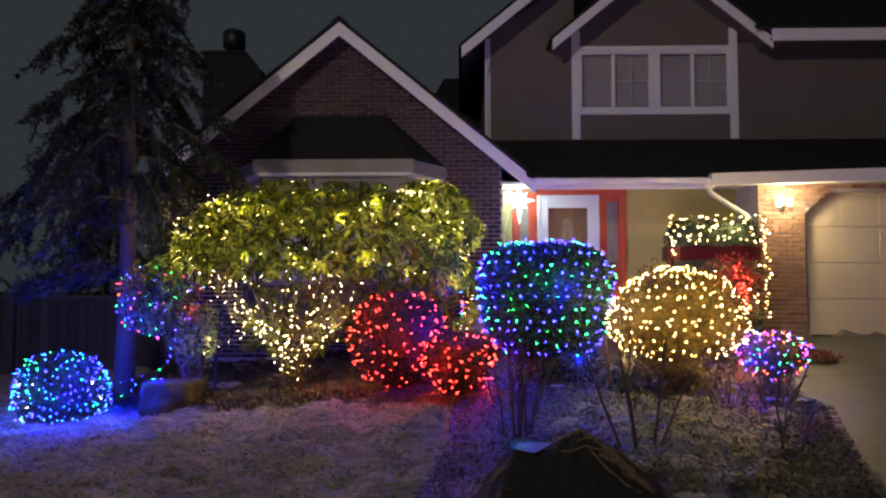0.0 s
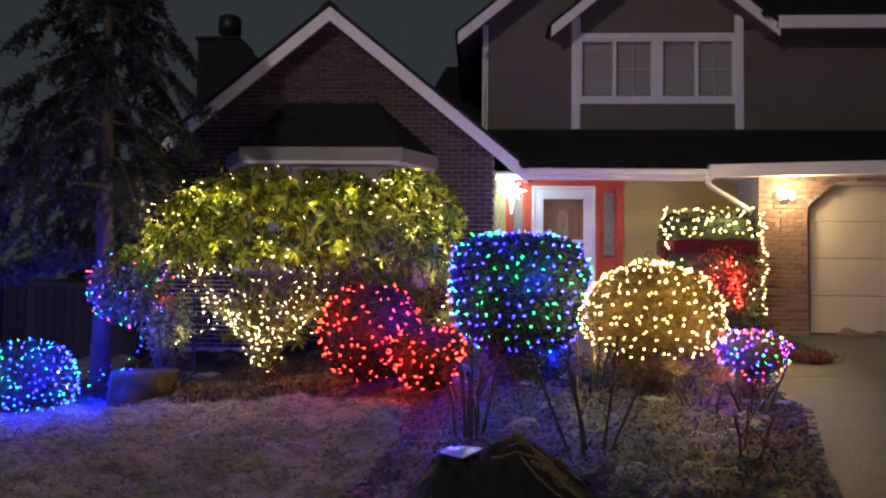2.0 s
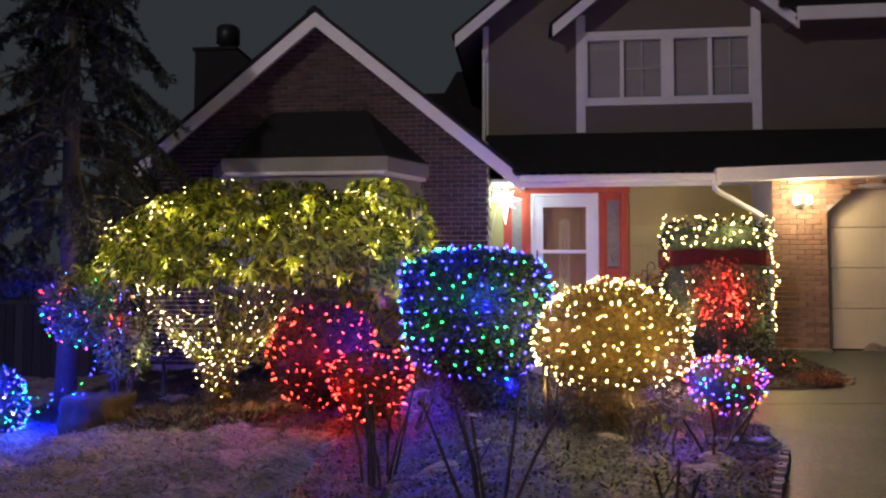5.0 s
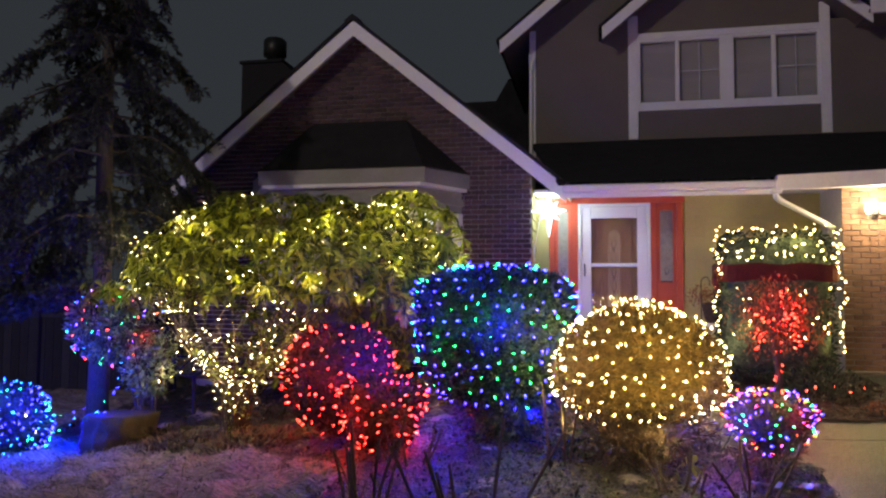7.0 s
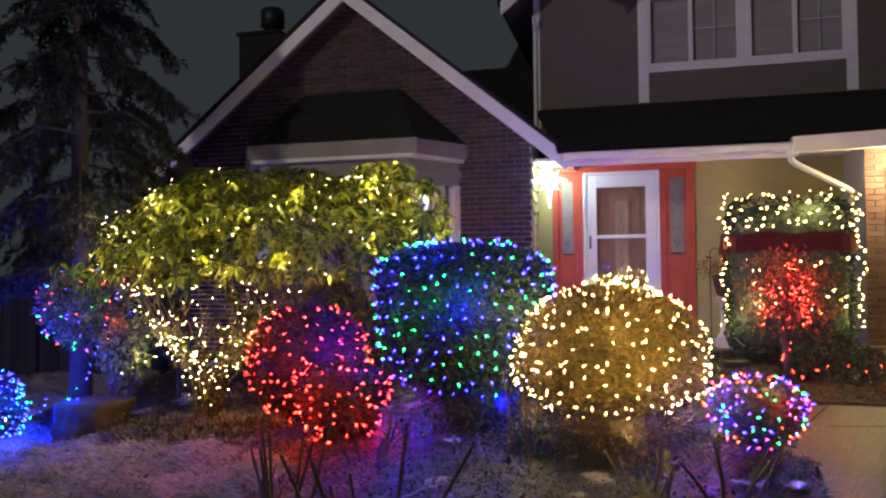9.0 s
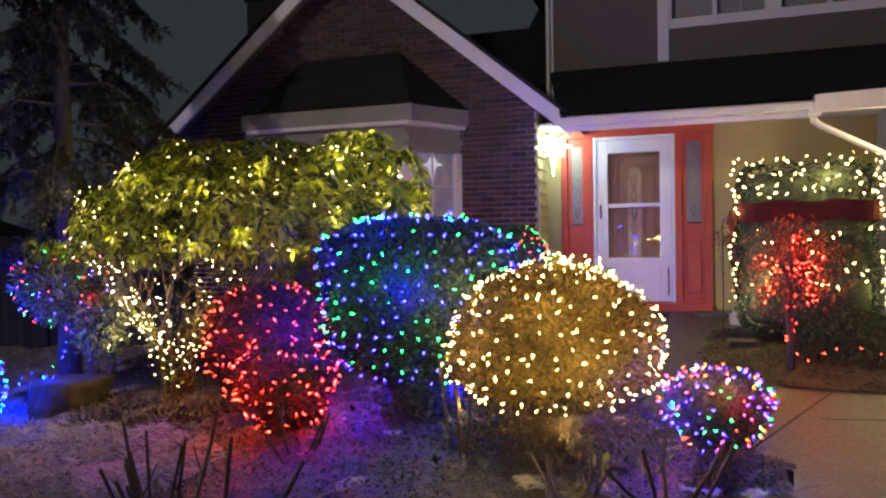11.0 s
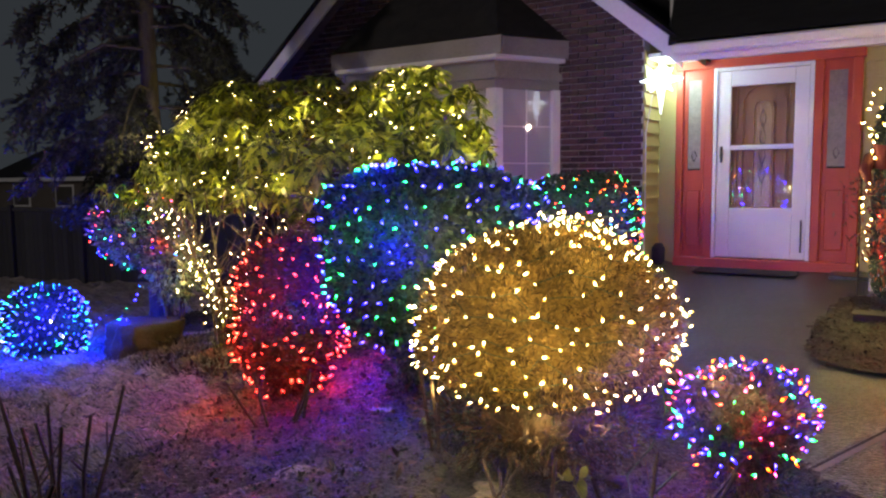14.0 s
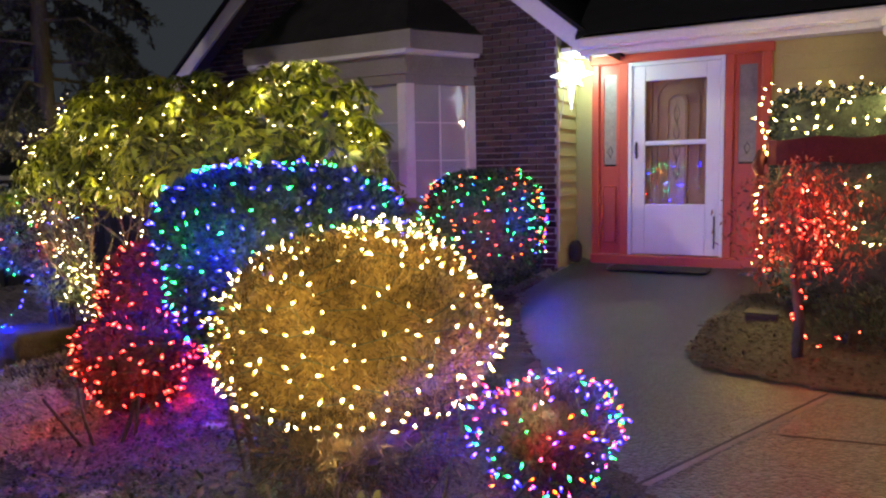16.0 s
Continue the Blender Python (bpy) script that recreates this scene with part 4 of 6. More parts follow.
class Form:
    """The clipped form of a bush: half sizes, a boxiness for the plan and one for the profile, and lumps."""

    def __init__(self, centre, radii, plan=2.0, profile=2.0, lump=0.04, taper=0.0, seed=1):
        self.c, self.r, self.plan, self.profile, self.lump, self.taper = np.array(centre), np.array(radii), plan, profile, lump, taper
        self.ph = np.random.default_rng(seed).uniform(0, 6.28, (5, 2))

    def at(self, theta, s):
        """Points on the surface: bearing theta, height s from -1 to 1."""
        s = np.clip(s, -1, 1)
        ring = (1 - np.abs(s) ** self.profile) ** (1 / self.profile)
        k = (np.abs(np.cos(theta)) ** self.plan + np.abs(np.sin(theta)) ** self.plan) ** (-1 / self.plan)
        wob = 1 + self.lump * sum(np.sin((i + 2) * theta + p[0] + (i + 1.5) * s * 1.7 + p[1]) for i, p in enumerate(self.ph)) / 2.2
        ring = ring * k * wob * (1 + self.taper * s)
        return self.c + np.stack([self.r[0] * ring * np.cos(theta), self.r[1] * ring * np.sin(theta), self.r[2] * s * (0.6 + 0.4 * wob)], -1)

    def cloud(self, n, lo=-1.0, hi=1.0, r=None):
        r = r or rng
        u = r.uniform(lo, hi, n)
        # even over height with extra on the crown, where the ring closes
        s = np.sign(u) * (1 - (1 - np.abs(u)) ** 1.35)
        th = r.uniform(0, 2 * math.pi, n)
        p = self.at(th, s)
        return p, unit((p - self.c) / self.r ** 2)

    def core(self, scale, name, mat):
        th, s = np.meshgrid(np.linspace(0, 2 * math.pi, 25)[:-1], np.sin(np.linspace(-1.52, 1.52, 14)))
        p = self.c + (self.at(th.ravel(), s.ravel()) - self.c) * scale
        i = np.arange(p.shape[0]).reshape(s.shape)
        j = np.roll(i, -1, axis=1)
        f = np.stack([i[:-1], j[:-1], j[1:], i[1:]], -1).reshape(-1, 4)
        return array_mesh(name, p, f, mat)

    def net(self, spacing, lo, hi, jitter=0.42, top=True):
        """Net lights: staggered rows over the form. Places, ways and the runs of the wire."""
        pl, runs = [], []
        zs = np.arange(lo, hi, spacing)
        for k, z in enumerate(zs):
            s = (z - self.c[2]) / self.r[2]
            if abs(s) > 0.985:
                continue
            ring = self.at(np.linspace(0, 6.28, 60), np.full(60, s))
            girth = np.linalg.norm(np.diff(ring, axis=0), axis=1).sum()
            m = max(int(girth / spacing), 3)
            th = (np.arange(m) + 0.5 * (k % 2)) / m * 2 * math.pi + rng.normal(0, jitter * spacing / max(girth, 0.1) * 4, m)
            q = self.at(th, s + rng.normal(0, jitter * spacing / self.r[2] * 0.7, m))
            runs.append(list(range(len(pl), len(pl) + m)))
            pl += list(q)
        pl = np.array(pl)
        w = unit((pl - self.c) / self.r ** 2)
        w = unit(w + rng.normal(0, 0.75, w.shape))
        out = unit((pl - self.c) / self.r ** 2)
        return pl + out * rng.uniform(0.004, 0.036, (len(pl), 1)), w, runs


def foliage(form, name, parent, n, size, aspect, mat, spread=0.9, inset=0.10, lo=-1.0, hi=1.0, core=0.86, fold=0.2):
    """Small leaves or twigs all over a form, thickest just under its surface."""
    p, nrm = form.cloud(n, lo, hi)
    depth = rng.beta(1.2, 2.2, n)[:, None] * inset
    base = p - nrm * depth
    way = unit(nrm + rng.normal(0, spread, p.shape))
    L = size * rng.uniform(0.6, 1.35, n)
    me = leaf_mesh(name, base, way, rng.normal(0, 1, p.shape), L, L * aspect * rng.uniform(0.7, 1.2, n), mat, fold)
    ob = tagged(child(name, me, parent), kind="stuff")
    if core:
        child("inner_growth", form.core(core, "inner_growth", mat), parent)
    return ob


def stems_under(parent, where, top, spread, count, r, mat, name="stem", seed=0):
    q = random.Random(seed)
    for k in range(count):
        a = q.uniform(0, 6.28)
        d = q.uniform(0.3, 1.0) * spread
        x, y, z = where
        e = Vector((x + d * math.cos(a), y + d * math.sin(a), top))
        m = Vector((x, y, z)).lerp(e, 0.5) + Vector((q.uniform(-0.04, 0.04), q.uniform(-0.04, 0.04), 0))
        part(name, Build().tube([(x + 0.03 * math.cos(a), y + 0.03 * math.sin(a), z - 0.05), m, e], [r, r * 0.85, r * 0.6], 6), mat, parent)


def gz(x, y):
    return float(ground_z(np.array(float(x)), np.array(float(y))))


def pick(n, weights):
    names = list(weights)
    p = np.array([weights[k] for k in names], float)
    return [names[i] for i in rng.choice(len(names), n, p=p / p.sum())]


# blue and green box hedge, wider at its shoulders than at its foot
blue = thing("clipped_hedge", (1.72, 7.325, gz(1.72, 7.325)), "dark green clipped box hedge under a blue and green light net", "hedge")
FB = Form((1.72, 7.325, 0.892), (0.577, 0.547, 0.503), 2.6, 3.0, 0.025, 0.129, 2)
foliage(FB, "foliage", blue, 17000, 0.034, 0.62, HEDGE)
FB2 = Form((1.80, 7.36, 0.42), (0.36, 0.36, 0.34), 2.2, 2.4, 0.10, 0.0, 22)
foliage(FB2, "skirt", blue, 5000, 0.036, 0.6, HEDGE, core=0.75)
stems_under(blue, (1.73, 7.31, gz(1.73, 7.31)), 0.5, 0.2, 5, 0.022, STEM, seed=3)
p, w, r = FB.net(0.092, 0.45, 1.41, 0.22)
p = np.vstack([p, FB.at(rng.uniform(2.6, 6.0, 26), rng.uniform(0.90, 0.99, 26)) + np.array([0, 0, 0.03])])
w = np.vstack([w, unit(rng.normal(0, 1, (26, 3)))])
string_of_lights("net_lights", "blue and green net lights over the box hedge", p, w, pick(len(p), {"blue": 0.64, "green": 0.36}), r, size=1.0, share=0.62, reach=0.06, dim_east=2.0)

# golden heather with warm white net
gold = thing("golden_shrub", (2.72, 6.6, gz(2.72, 6.6)), "rounded golden-brown twiggy shrub under warm white net lights", "shrub")
FG = Form((2.708, 6.621, 0.781), (0.506, 0.545, 0.344), 2.2, 2.3, 0.035, -0.128, 4)
foliage(FG, "foliage", gold, 52000, 0.030, 0.11, GOLDEN, 0.9, 0.10)
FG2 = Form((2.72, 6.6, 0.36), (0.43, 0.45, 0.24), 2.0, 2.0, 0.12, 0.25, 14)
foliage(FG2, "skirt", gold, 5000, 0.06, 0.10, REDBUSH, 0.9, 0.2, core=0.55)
stems_under(gold, (2.72, 6.6, gz(2.72, 6.6)), 0.42, 0.3, 9, 0.015, STEM, seed=4)
p, w, r = FG.net(0.074, 0.46, 1.13)
extra = np.array([2.74, 6.78, 1.15]) + rng.normal(0, 1, (64, 3)) * np.array([0.13, 0.11, 0.022])
extra[:, 2] -= 0.9 * ((extra[:, 0] - 2.74) ** 2 + (extra[:, 1] - 6.78) ** 2)
pt, nt = FG.cloud(44, 0.42, 1.0)
p, w = np.vstack([p, pt + nt * 0.015]), np.vstack([w, unit(nt + rng.normal(0, 0.8, nt.shape))])
k = len(p)
p, w = np.vstack([p, extra]), np.vstack([w, unit(rng.normal(0, 1, (64, 3)))])
string_of_lights("net_lights", "warm white net lights over the golden shrub", p, w, pick(len(p), {"warm": 1}), r + [list(range(k, k + 64))], size=0.74, share=1.0, reach=0.09)

# two red bushes
red = thing("round_shrub", (0.36, 7.73, gz(0.36, 7.73)), "large ball-clipped evergreen shrub under red net lights", "shrub", "red lit shrubs")
FR = Form((0.36, 7.73, 0.514), (0.457, 0.40, 0.436), 2.1, 2.2, 0.03, 0.0, 5)
foliage(FR, "foliage", red, 11000, 0.04, 0.3, REDBUSH)
stems_under(red, (0.36, 7.73, gz(0.36, 7.73)), 0.3, 0.15, 4, 0.02, STEM, seed=5)
p, w, r = FR.net(0.098, 0.10, 0.98)
string_of_lights("net_lights", "red net lights over the ball-clipped shrub", p, w, pick(len(p), {"red": 1}), r, "red net lights", size=1.0, share=0.62, reach=0.04)
red2 = thing("round_shrub", (0.94, 6.994, gz(0.94, 6.994)), "small evergreen shrub tapering to its foot under red net lights", "shrub", "red lit shrubs")
FR2 = Form((0.94, 6.994, 0.347), (0.285, 0.284, 0.266), 2.1, 2.3, 0.05, 0.25, 6)
foliage(FR2, "foliage", red2, 6000, 0.038, 0.3, REDBUSH)
stems_under(red2, (0.94, 6.994, gz(0.94, 6.994)), 0.3, 0.1, 3, 0.018, STEM, seed=6)
p, w, r = FR2.net(0.078, 0.09, 0.62)
string_of_lights("net_lights", "red net lights over the small shrub", p, w, pick(len(p), {"red": 1}), r, "red net lights", size=1.0, share=0.50, reach=0.04)

# low heather with many colours
pur = thing("low_heather", (3.472, 6.624, gz(3.472, 6.624)), "low straggly heather mound under many-coloured lights", "shrub")
FP = Form((3.472, 6.624, 0.456), (0.228, 0.30, 0.169), 2.0, 2.1, 0.07, 0.2, 7)
foliage(FP, "foliage", pur, 10500, 0.034, 0.12, HEATHER, 0.9, 0.10, core=0.8)
FP2 = Form((3.472, 6.60, 0.24), (0.16, 0.20, 0.16), 2.0, 2.0, 0.15, 0.2, 17)
foliage(FP2, "skirt", pur, 2200, 0.05, 0.10, HEATHER, 0.9, 0.14, core=0)
stems_under(pur, (3.472, 6.624, gz(3.472, 6.624)), 0.3, 0.14, 6, 0.009, STEM, seed=7)
p, w, r = FP.net(0.054, 0.30, 0.63, 0.5)
pt, nt = FP.cloud(36, 0.35, 1.0)
p, w = np.vstack([p, pt + nt * 0.012]), np.vstack([w, unit(nt + rng.normal(0, 0.8, nt.shape))])
string_of_lights("net_lights", "violet, green, amber and pink lights over the heather", p, w, pick(len(p), {"violet": 3, "blue": 2, "green": 2.2, "amber": 2, "pink": 1.6, "red": 0.8, "cool": 0.5}), r, size=0.80, share=0.75, reach=0.03)

# blue ball by the lawn
ball = thing("round_shrub", (-3.03, 7.85, gz(-3.03, 7.85)), "small round shrub thickly wound with blue and aqua lights", "shrub")
FL = Form((-2.994, 7.848, -0.014), (0.419, 0.34, 0.36), 2.1, 2.4, 0.04, 0.0, 8)
foliage(FL, "foliage", ball, 6000, 0.04, 0.45, HEDGE)
stems_under(ball, (-3.03, 7.85, gz(-3.03, 7.85)), -0.2, 0.12, 4, 0.02, STEM, seed=8)
p, w, r = FL.net(0.064, -0.30, 0.36, 0.45)
string_of_lights("net_lights", "blue and aqua net lights over the round shrub", p, w, pick(len(p), {"blue": 0.48, "cyan": 0.34, "green": 0.15, "cool": 0.03}), r, size=1.0, share=0.6)

# many-coloured box hedge by the bay
xm = thing("clipped_hedge", (1.493, 10.254, gz(1.493, 10.254)), "dark green box hedge under red, green and amber lights", "hedge")
FX = Form((1.493, 10.254, 0.86), (0.497, 0.449, 0.52), 3.0, 3.2, 0.03, 0.0, 9)
foliage(FX, "foliage", xm, 9000, 0.034, 0.6, HEDGE)
p, w, r = FX.net(0.088, 0.68, 1.38, 0.45)
string_of_lights("net_lights", "red, green, amber and blue net lights over the box hedge", p, w, pick(len(p), {"red": 3, "green": 3, "amber": 2, "blue": 1.2, "cyan": 1}), r, size=0.85, share=0.5)

# small multi-stemmed shrub at the corner
sm = thing("small_tree", (-2.0, 8.55, gz(-2.0, 8.55)), "small leggy grey-green shrub with many-coloured lights", "shrub")
FS = Form((-2.298, 8.451, 0.88), (0.376, 0.48, 0.377), 2.0, 2.0, 0.10, 0.1, 10)
foliage(FS, "foliage", sm, 4200, 0.06, 0.45, SMALL_LEAF, 1.0, 0.25, core=0)
FS2 = Form((-1.92, 8.5, 0.50), (0.28, 0.27, 0.34), 2.0, 2.0, 0.12, 0.1, 11)
foliage(FS2, "foliage", sm, 1500, 0.06, 0.45, SMALL_LEAF, 1.0, 0.2, core=0)
stems_under(sm, (-1.92, 8.5, gz(-1.92, 8.5)), 0.75, 0.3, 7, 0.012, CANE, seed=9)
p, w, r = FS.net(0.12, 0.55, 1.24, 0.6)
keep = p[:, 1] < 8.7
p, w = p[keep], w[keep]
string_of_lights("string_lights", "many-coloured string lights on the leggy shrub", p, w, pick(len(p), {"green": 3, "violet": 2, "blue": 2, "red": 2, "cyan": 2, "pink": 1, "amber": 0.7}), [])


def loose_string(name, label, pts, spacing, weights, sag=0.0, size=0.8, wobble=0.02):
    pts = [Vector(p) for p in pts]
    out = []
    for a, b in zip(pts[:-1], pts[1:]):
        m = max(int((b - a).length / spacing), 1)
        for i in range(m):
            f = i / m
            q = a.lerp(b, f) + Vector((rng.normal(0, wobble), rng.normal(0, wobble), rng.normal(0, wobble) - sag * 4 * f * (1 - f)))
            out.append(q)
    P = np.array(out)
    W = unit(rng.normal(0, 1, P.shape))
    string_of_lights(name, label, P, W, pick(len(P), weights), [list(range(len(P)))], size=size)


loose_string("string_lights", "blue and aqua string trailing between two shrubs", [(-2.66, 7.75, 0.12), (-2.45, 7.95, 0.06), (-2.2, 8.1, 0.10), (-2.05, 8.2, 0.30), (-2.02, 8.25, 0.55)], 0.075, {"blue": 3, "cyan": 2, "green": 2})
loose_string("string_lights", "blue and green string lying on the slope", [(-2.64, 7.7, -0.10), (-2.5, 7.8, -0.16), (-2.35, 7.9, 0.0), (-2.05, 8.15, 0.08)], 0.075, {"blue": 3, "cyan": 2, "green": 1})

# rhododendron: bare stems fanning from the foot to a wide leafy crown
rh = thing("rhododendron", (-0.7, 8.35, gz(-0.7, 8.35)), "large umbrella-shaped rhododendron with glossy leaves wound with warm white lights", "shrub")
RC = np.array([-0.60, 9.09, 1.16])
FH = Form(RC, (1.64, 1.25, 1.06), 2.6, 3.0, 0.055, 0.0, 12)
q = random.Random(12)
foot = Vector((-0.76, 8.06, gz(-0.76, 8.06)))
lit_stems = []
for k in range(26):
    a = q.uniform(0, 6.28) if k > 17 else 2.7 + 4.0 * (k + q.random()) / 18
    d = q.uniform(0.72, 1.0)
    top_c = Vector((-0.92, 8.35, 0)) if k <= 17 else Vector((-0.6, 8.9, 0))
    e = top_c + Vector((0.95 * d * math.cos(a), (0.62 if k <= 17 else 0.9) * d * math.sin(a), q.uniform(1.02, 1.35)))
    f0 = foot + Vector((q.uniform(-0.06, 0.06), q.uniform(-0.05, 0.14), -0.05))
    m1 = f0 + Vector((q.uniform(-0.05, 0.05), q.uniform(-0.04, 0.06), q.uniform(0.27, 0.42))) + (e - f0) * 0.07
    m2 = m1.lerp(e, 0.55) + Vector((q.uniform(-0.06, 0.06), q.uniform(-0.06, 0.06), q.uniform(-0.16, -0.03)))
    bough = part("branch", Build().tube([f0, m1, m2, e], [0.009, 0.0075, 0.006, 0.004], 6), STEM, rh)
    lit_stems.append((f0, m1, m2, e))
    for j in range(4):
        s = m1.lerp(e, q.uniform(0.1, 0.9))
        t = s + Vector((q.uniform(-0.3, 0.3), q.uniform(-0.3, 0.3), q.uniform(0.1, 0.35)))
        part("twig", Build().tube([s, s.lerp(t, 0.5) + Vector((0.03, 0, 0.02)), t], [0.005, 0.004, 0.0025], 4), STEM, bough)
# whorls of leaves over the crown, hanging lower at the rim
nw = 1400
pw_, nn = FH.cloud(nw, 0.0, 1.0)
pw_ = pw_ - nn * rng.beta(1, 2.0, nw)[:, None] * 0.42
rim = FH.at(np.concatenate([rng.uniform(2.5, 4.1, 80), rng.uniform(5.5, 6.9, 50)]), rng.uniform(-0.13, 0.14, 130)) - rng.uniform(0, 0.25, (130, 1)) * np.array([1, 1, 0])
pw_, nn = np.vstack([pw_, rim]), np.vstack([nn, unit((rim - RC) / FH.r ** 2)])
# the higher shoots on the bay side
FH2 = Form((0.56, 8.95, 1.76), (0.60, 0.50, 0.46), 2.2, 2.2, 0.10, 0.0, 15)
pb_, nb_ = FH2.cloud(135, -0.5, 1.0)
pw_, nn = np.vstack([pw_, pb_]), np.vstack([nn, nb_])
# rear leaves added to hide the lit bay wall and keep this space dark
back = np.stack([rng.uniform(-1.7, 0.95, 260), rng.uniform(9.5, 10.4, 260), rng.uniform(0.25, 1.35, 260)], -1)
pw_, nn = np.vstack([pw_, back]), np.vstack([nn, np.tile([0, -0.8, 0.3], (260, 1))])
per = 9
axis = unit(nn + np.array([0, 0, 0.55]) + rng.normal(0, 0.25, nn.shape))
u = unit(np.cross(axis, np.array([0.3, 0.2, 0.9])))
v = np.cross(axis, u)
ang = (np.arange(per) / per * 2 * math.pi)[None] + rng.uniform(0, 6.28, (len(pw_), 1)) + rng.normal(0, 0.35, (len(pw_), per))
ray = u[:, None] * np.cos(ang)[..., None] + v[:, None] * np.sin(ang)[..., None]
way = ray + axis[:, None] * rng.uniform(-0.45, 0.6, (len(pw_), per, 1)) + np.array([0, 0, -0.45])
base = np.repeat(pw_[:, None], per, 1) + ray * 0.01
L = rng.uniform(0.075, 0.14, len(pw_) * per)
me = leaf_mesh("leaves", base.reshape(-1, 3), way.reshape(-1, 3), np.repeat(axis[:, None], per, 1).reshape(-1, 3), L, L * rng.uniform(0.24, 0.34, L.shape), RHODO, 0.12, True)
tagged(child("leaves", me, rh), kind="stuff")
# sparse low leaves on the stems
ns = 60
sp_, so = [], []
for k in range(ns):
    f0, m1, m2, e = lit_stems[q.randrange(len(lit_stems))]
    c = f0.lerp(m1, q.random()) if q.random() < 0.4 else m1.lerp(m2, q.random())
    for j in range(4):
        sp_.append(c)
        so.append((q.uniform(-1, 1), q.uniform(-1, 1), q.uniform(0.0, 1)))
sp_, so = np.array(sp_), np.array(so)
L = rng.uniform(0.06, 0.11, len(sp_))
tagged(child("low_leaves", leaf_mesh("low_leaves", sp_, so, np.tile([0, 0, 1.0], (len(sp_), 1)), L, L * 0.33, RHODO, 0.12, True), rh), kind="stuff")

# lights on the crown: wandering strings round the front and sides
P, R = [], []
for k, (s0, amp, a0, a1, m) in enumerate(((0.60, 0.14, 2.9, 6.5, 62), (0.34, 0.15, 2.7, 6.7, 58), (0.06, 0.12, 2.9, 6.4, 50), (0.78, 0.05, 3.2, 6.5, 34))):
    th = np.linspace(a0, a1, m) + rng.normal(0, 0.025, m)
    s = s0 + amp * np.sin(th * 5 + k) + rng.normal(0, 0.035, m)
    pts = FH.at(th, s)
    n_ = unit((pts - RC) / FH.r ** 2)
    R.append(list(range(len(P), len(P) + m)))
    P += list(pts + n_ * rng.uniform(-0.11, 0.05, (m, 1)))
P += [np.array([0.44, 8.9, 2.08]) + rng.normal(0, 1, 3) * np.array([0.09, 0.09, 0.06]) for _ in range(22)]
P = np.array(P)
string_of_lights("string_lights", "warm white string lights wound over the rhododendron crown", P, unit(rng.normal(0, 1, P.shape)), pick(len(P), {"mini": 1}), [], size=0.52, reach=0.10, share=2.5, each=4)
P = []
for f0, m1, m2, e in lit_stems[:18]:
    for j in range(12):
        t = 0.12 + 0.86 * ((j + rng.uniform(0, 1)) / 12) ** 0.85
        b = f0.lerp(m1, t / 0.2) if t < 0.2 else (m1.lerp(m2, (t - 0.2) / 0.5) if t < 0.7 else m2.lerp(e, (t - 0.7) / 0.3))
        P.append(b + Vector((rng.normal(0, 0.05), rng.normal(0, 0.05) - 0.03, rng.normal(0, 0.05) + (0.12 if t < 0.08 else 0.02))))
P = np.array(P)
string_of_lights("string_lights", "white string lights wound up the bare rhododendron stems", P, unit(rng.normal(0, 1, P.shape)), pick(len(P), {"mini": 1}), [], size=0.62, share=0.3)
loose_string("string_lights", "white string trailing from the rhododendron to the ground", [(-1.30, 8.45, 0.55), (-1.62, 8.4, 0.40), (-1.95, 8.45, 0.22)], 0.09, {"mini": 1}, 0.02, size=0.55)
cone = thing("small_conical_shrub", (1.16, 8.7, gz(1.16, 8.7)), "small yellow-green conical shrub wound with white lights", "shrub")
FC = Form((1.16, 8.7, 0.52), (0.25, 0.24, 0.50), 2.0, 1.25, 0.06, -0.25, 25)
foliage(FC, "foliage", cone, 3200, 0.045, 0.4, RHODO, core=0.8)
p, w, r = FC.net(0.11, 0.42, 0.98, 0.4)
string_of_lights("string_lights", "white string lights wound round the conical shrub", p, w, pick(len(p), {"mini": 1}), r, size=0.55, share=0.25, reach=0.04)

# hedge dressed as a parcel with a ribbon
pa = thing("clipped_hedge", (4.38, 10.70, 0.28), "tall square-clipped hedge tied with a wide dark red ribbon", "hedge")
FA = Form((4.384, 10.704, 1.12), (0.60, 0.33, 0.82), 6.0, 7.0, 0.012, 0.0, 13)
foliage(FA, "foliage", pa, 10000, 0.034, 0.6, HEDGE, core=0.9)
rbn = Build()
for k in range(1):
    th = np.linspace(0, 2 * math.pi, 61)
    a = FA.at(th, np.full(61, 0.28))
    a = FA.c + (a - FA.c) * np.array([1.05, 1.09, 1])
    wav = 0.012 * np.sin(th * 9)
    vv = [(x, y, 1.375 + w_) for (x, y, z), w_ in zip(a, wav)] + [(x, y, 1.56 + w_) for (x, y, z), w_ in zip(a, wav)]
    rbn.add(vv, [(i, i + 1, 61 + i + 1, 61 + i) for i in range(60)])
rb_ob = thing("ribbon", (4.40, 10.40, 1.55), "wide dark red velvet ribbon round the square hedge", "ribbon")
part("band", rbn, RIBBON, rb_ob)
part("tail", Build().tube([(3.76, 10.45, 1.47), (3.72, 10.4, 1.36), (3.75, 10.4, 1.27)], [0.05, 0.045, 0.03], 6), RIBBON, rb_ob, smooth=True)
pts = []
for z, m in ((1.91, 12), (1.82, 11), (1.73, 12), (1.64, 12)):
    for i in range(m):
        pts.append((3.78 + 1.20 * (i + rng.uniform(0.1, 0.9)) / m, 10.345, z + rng.normal(0, 0.025)))
for i in range(7):
    pts.append((3.80 + 1.17 * i / 6, 10.5, 1.965 + rng.normal(0, 0.015)))
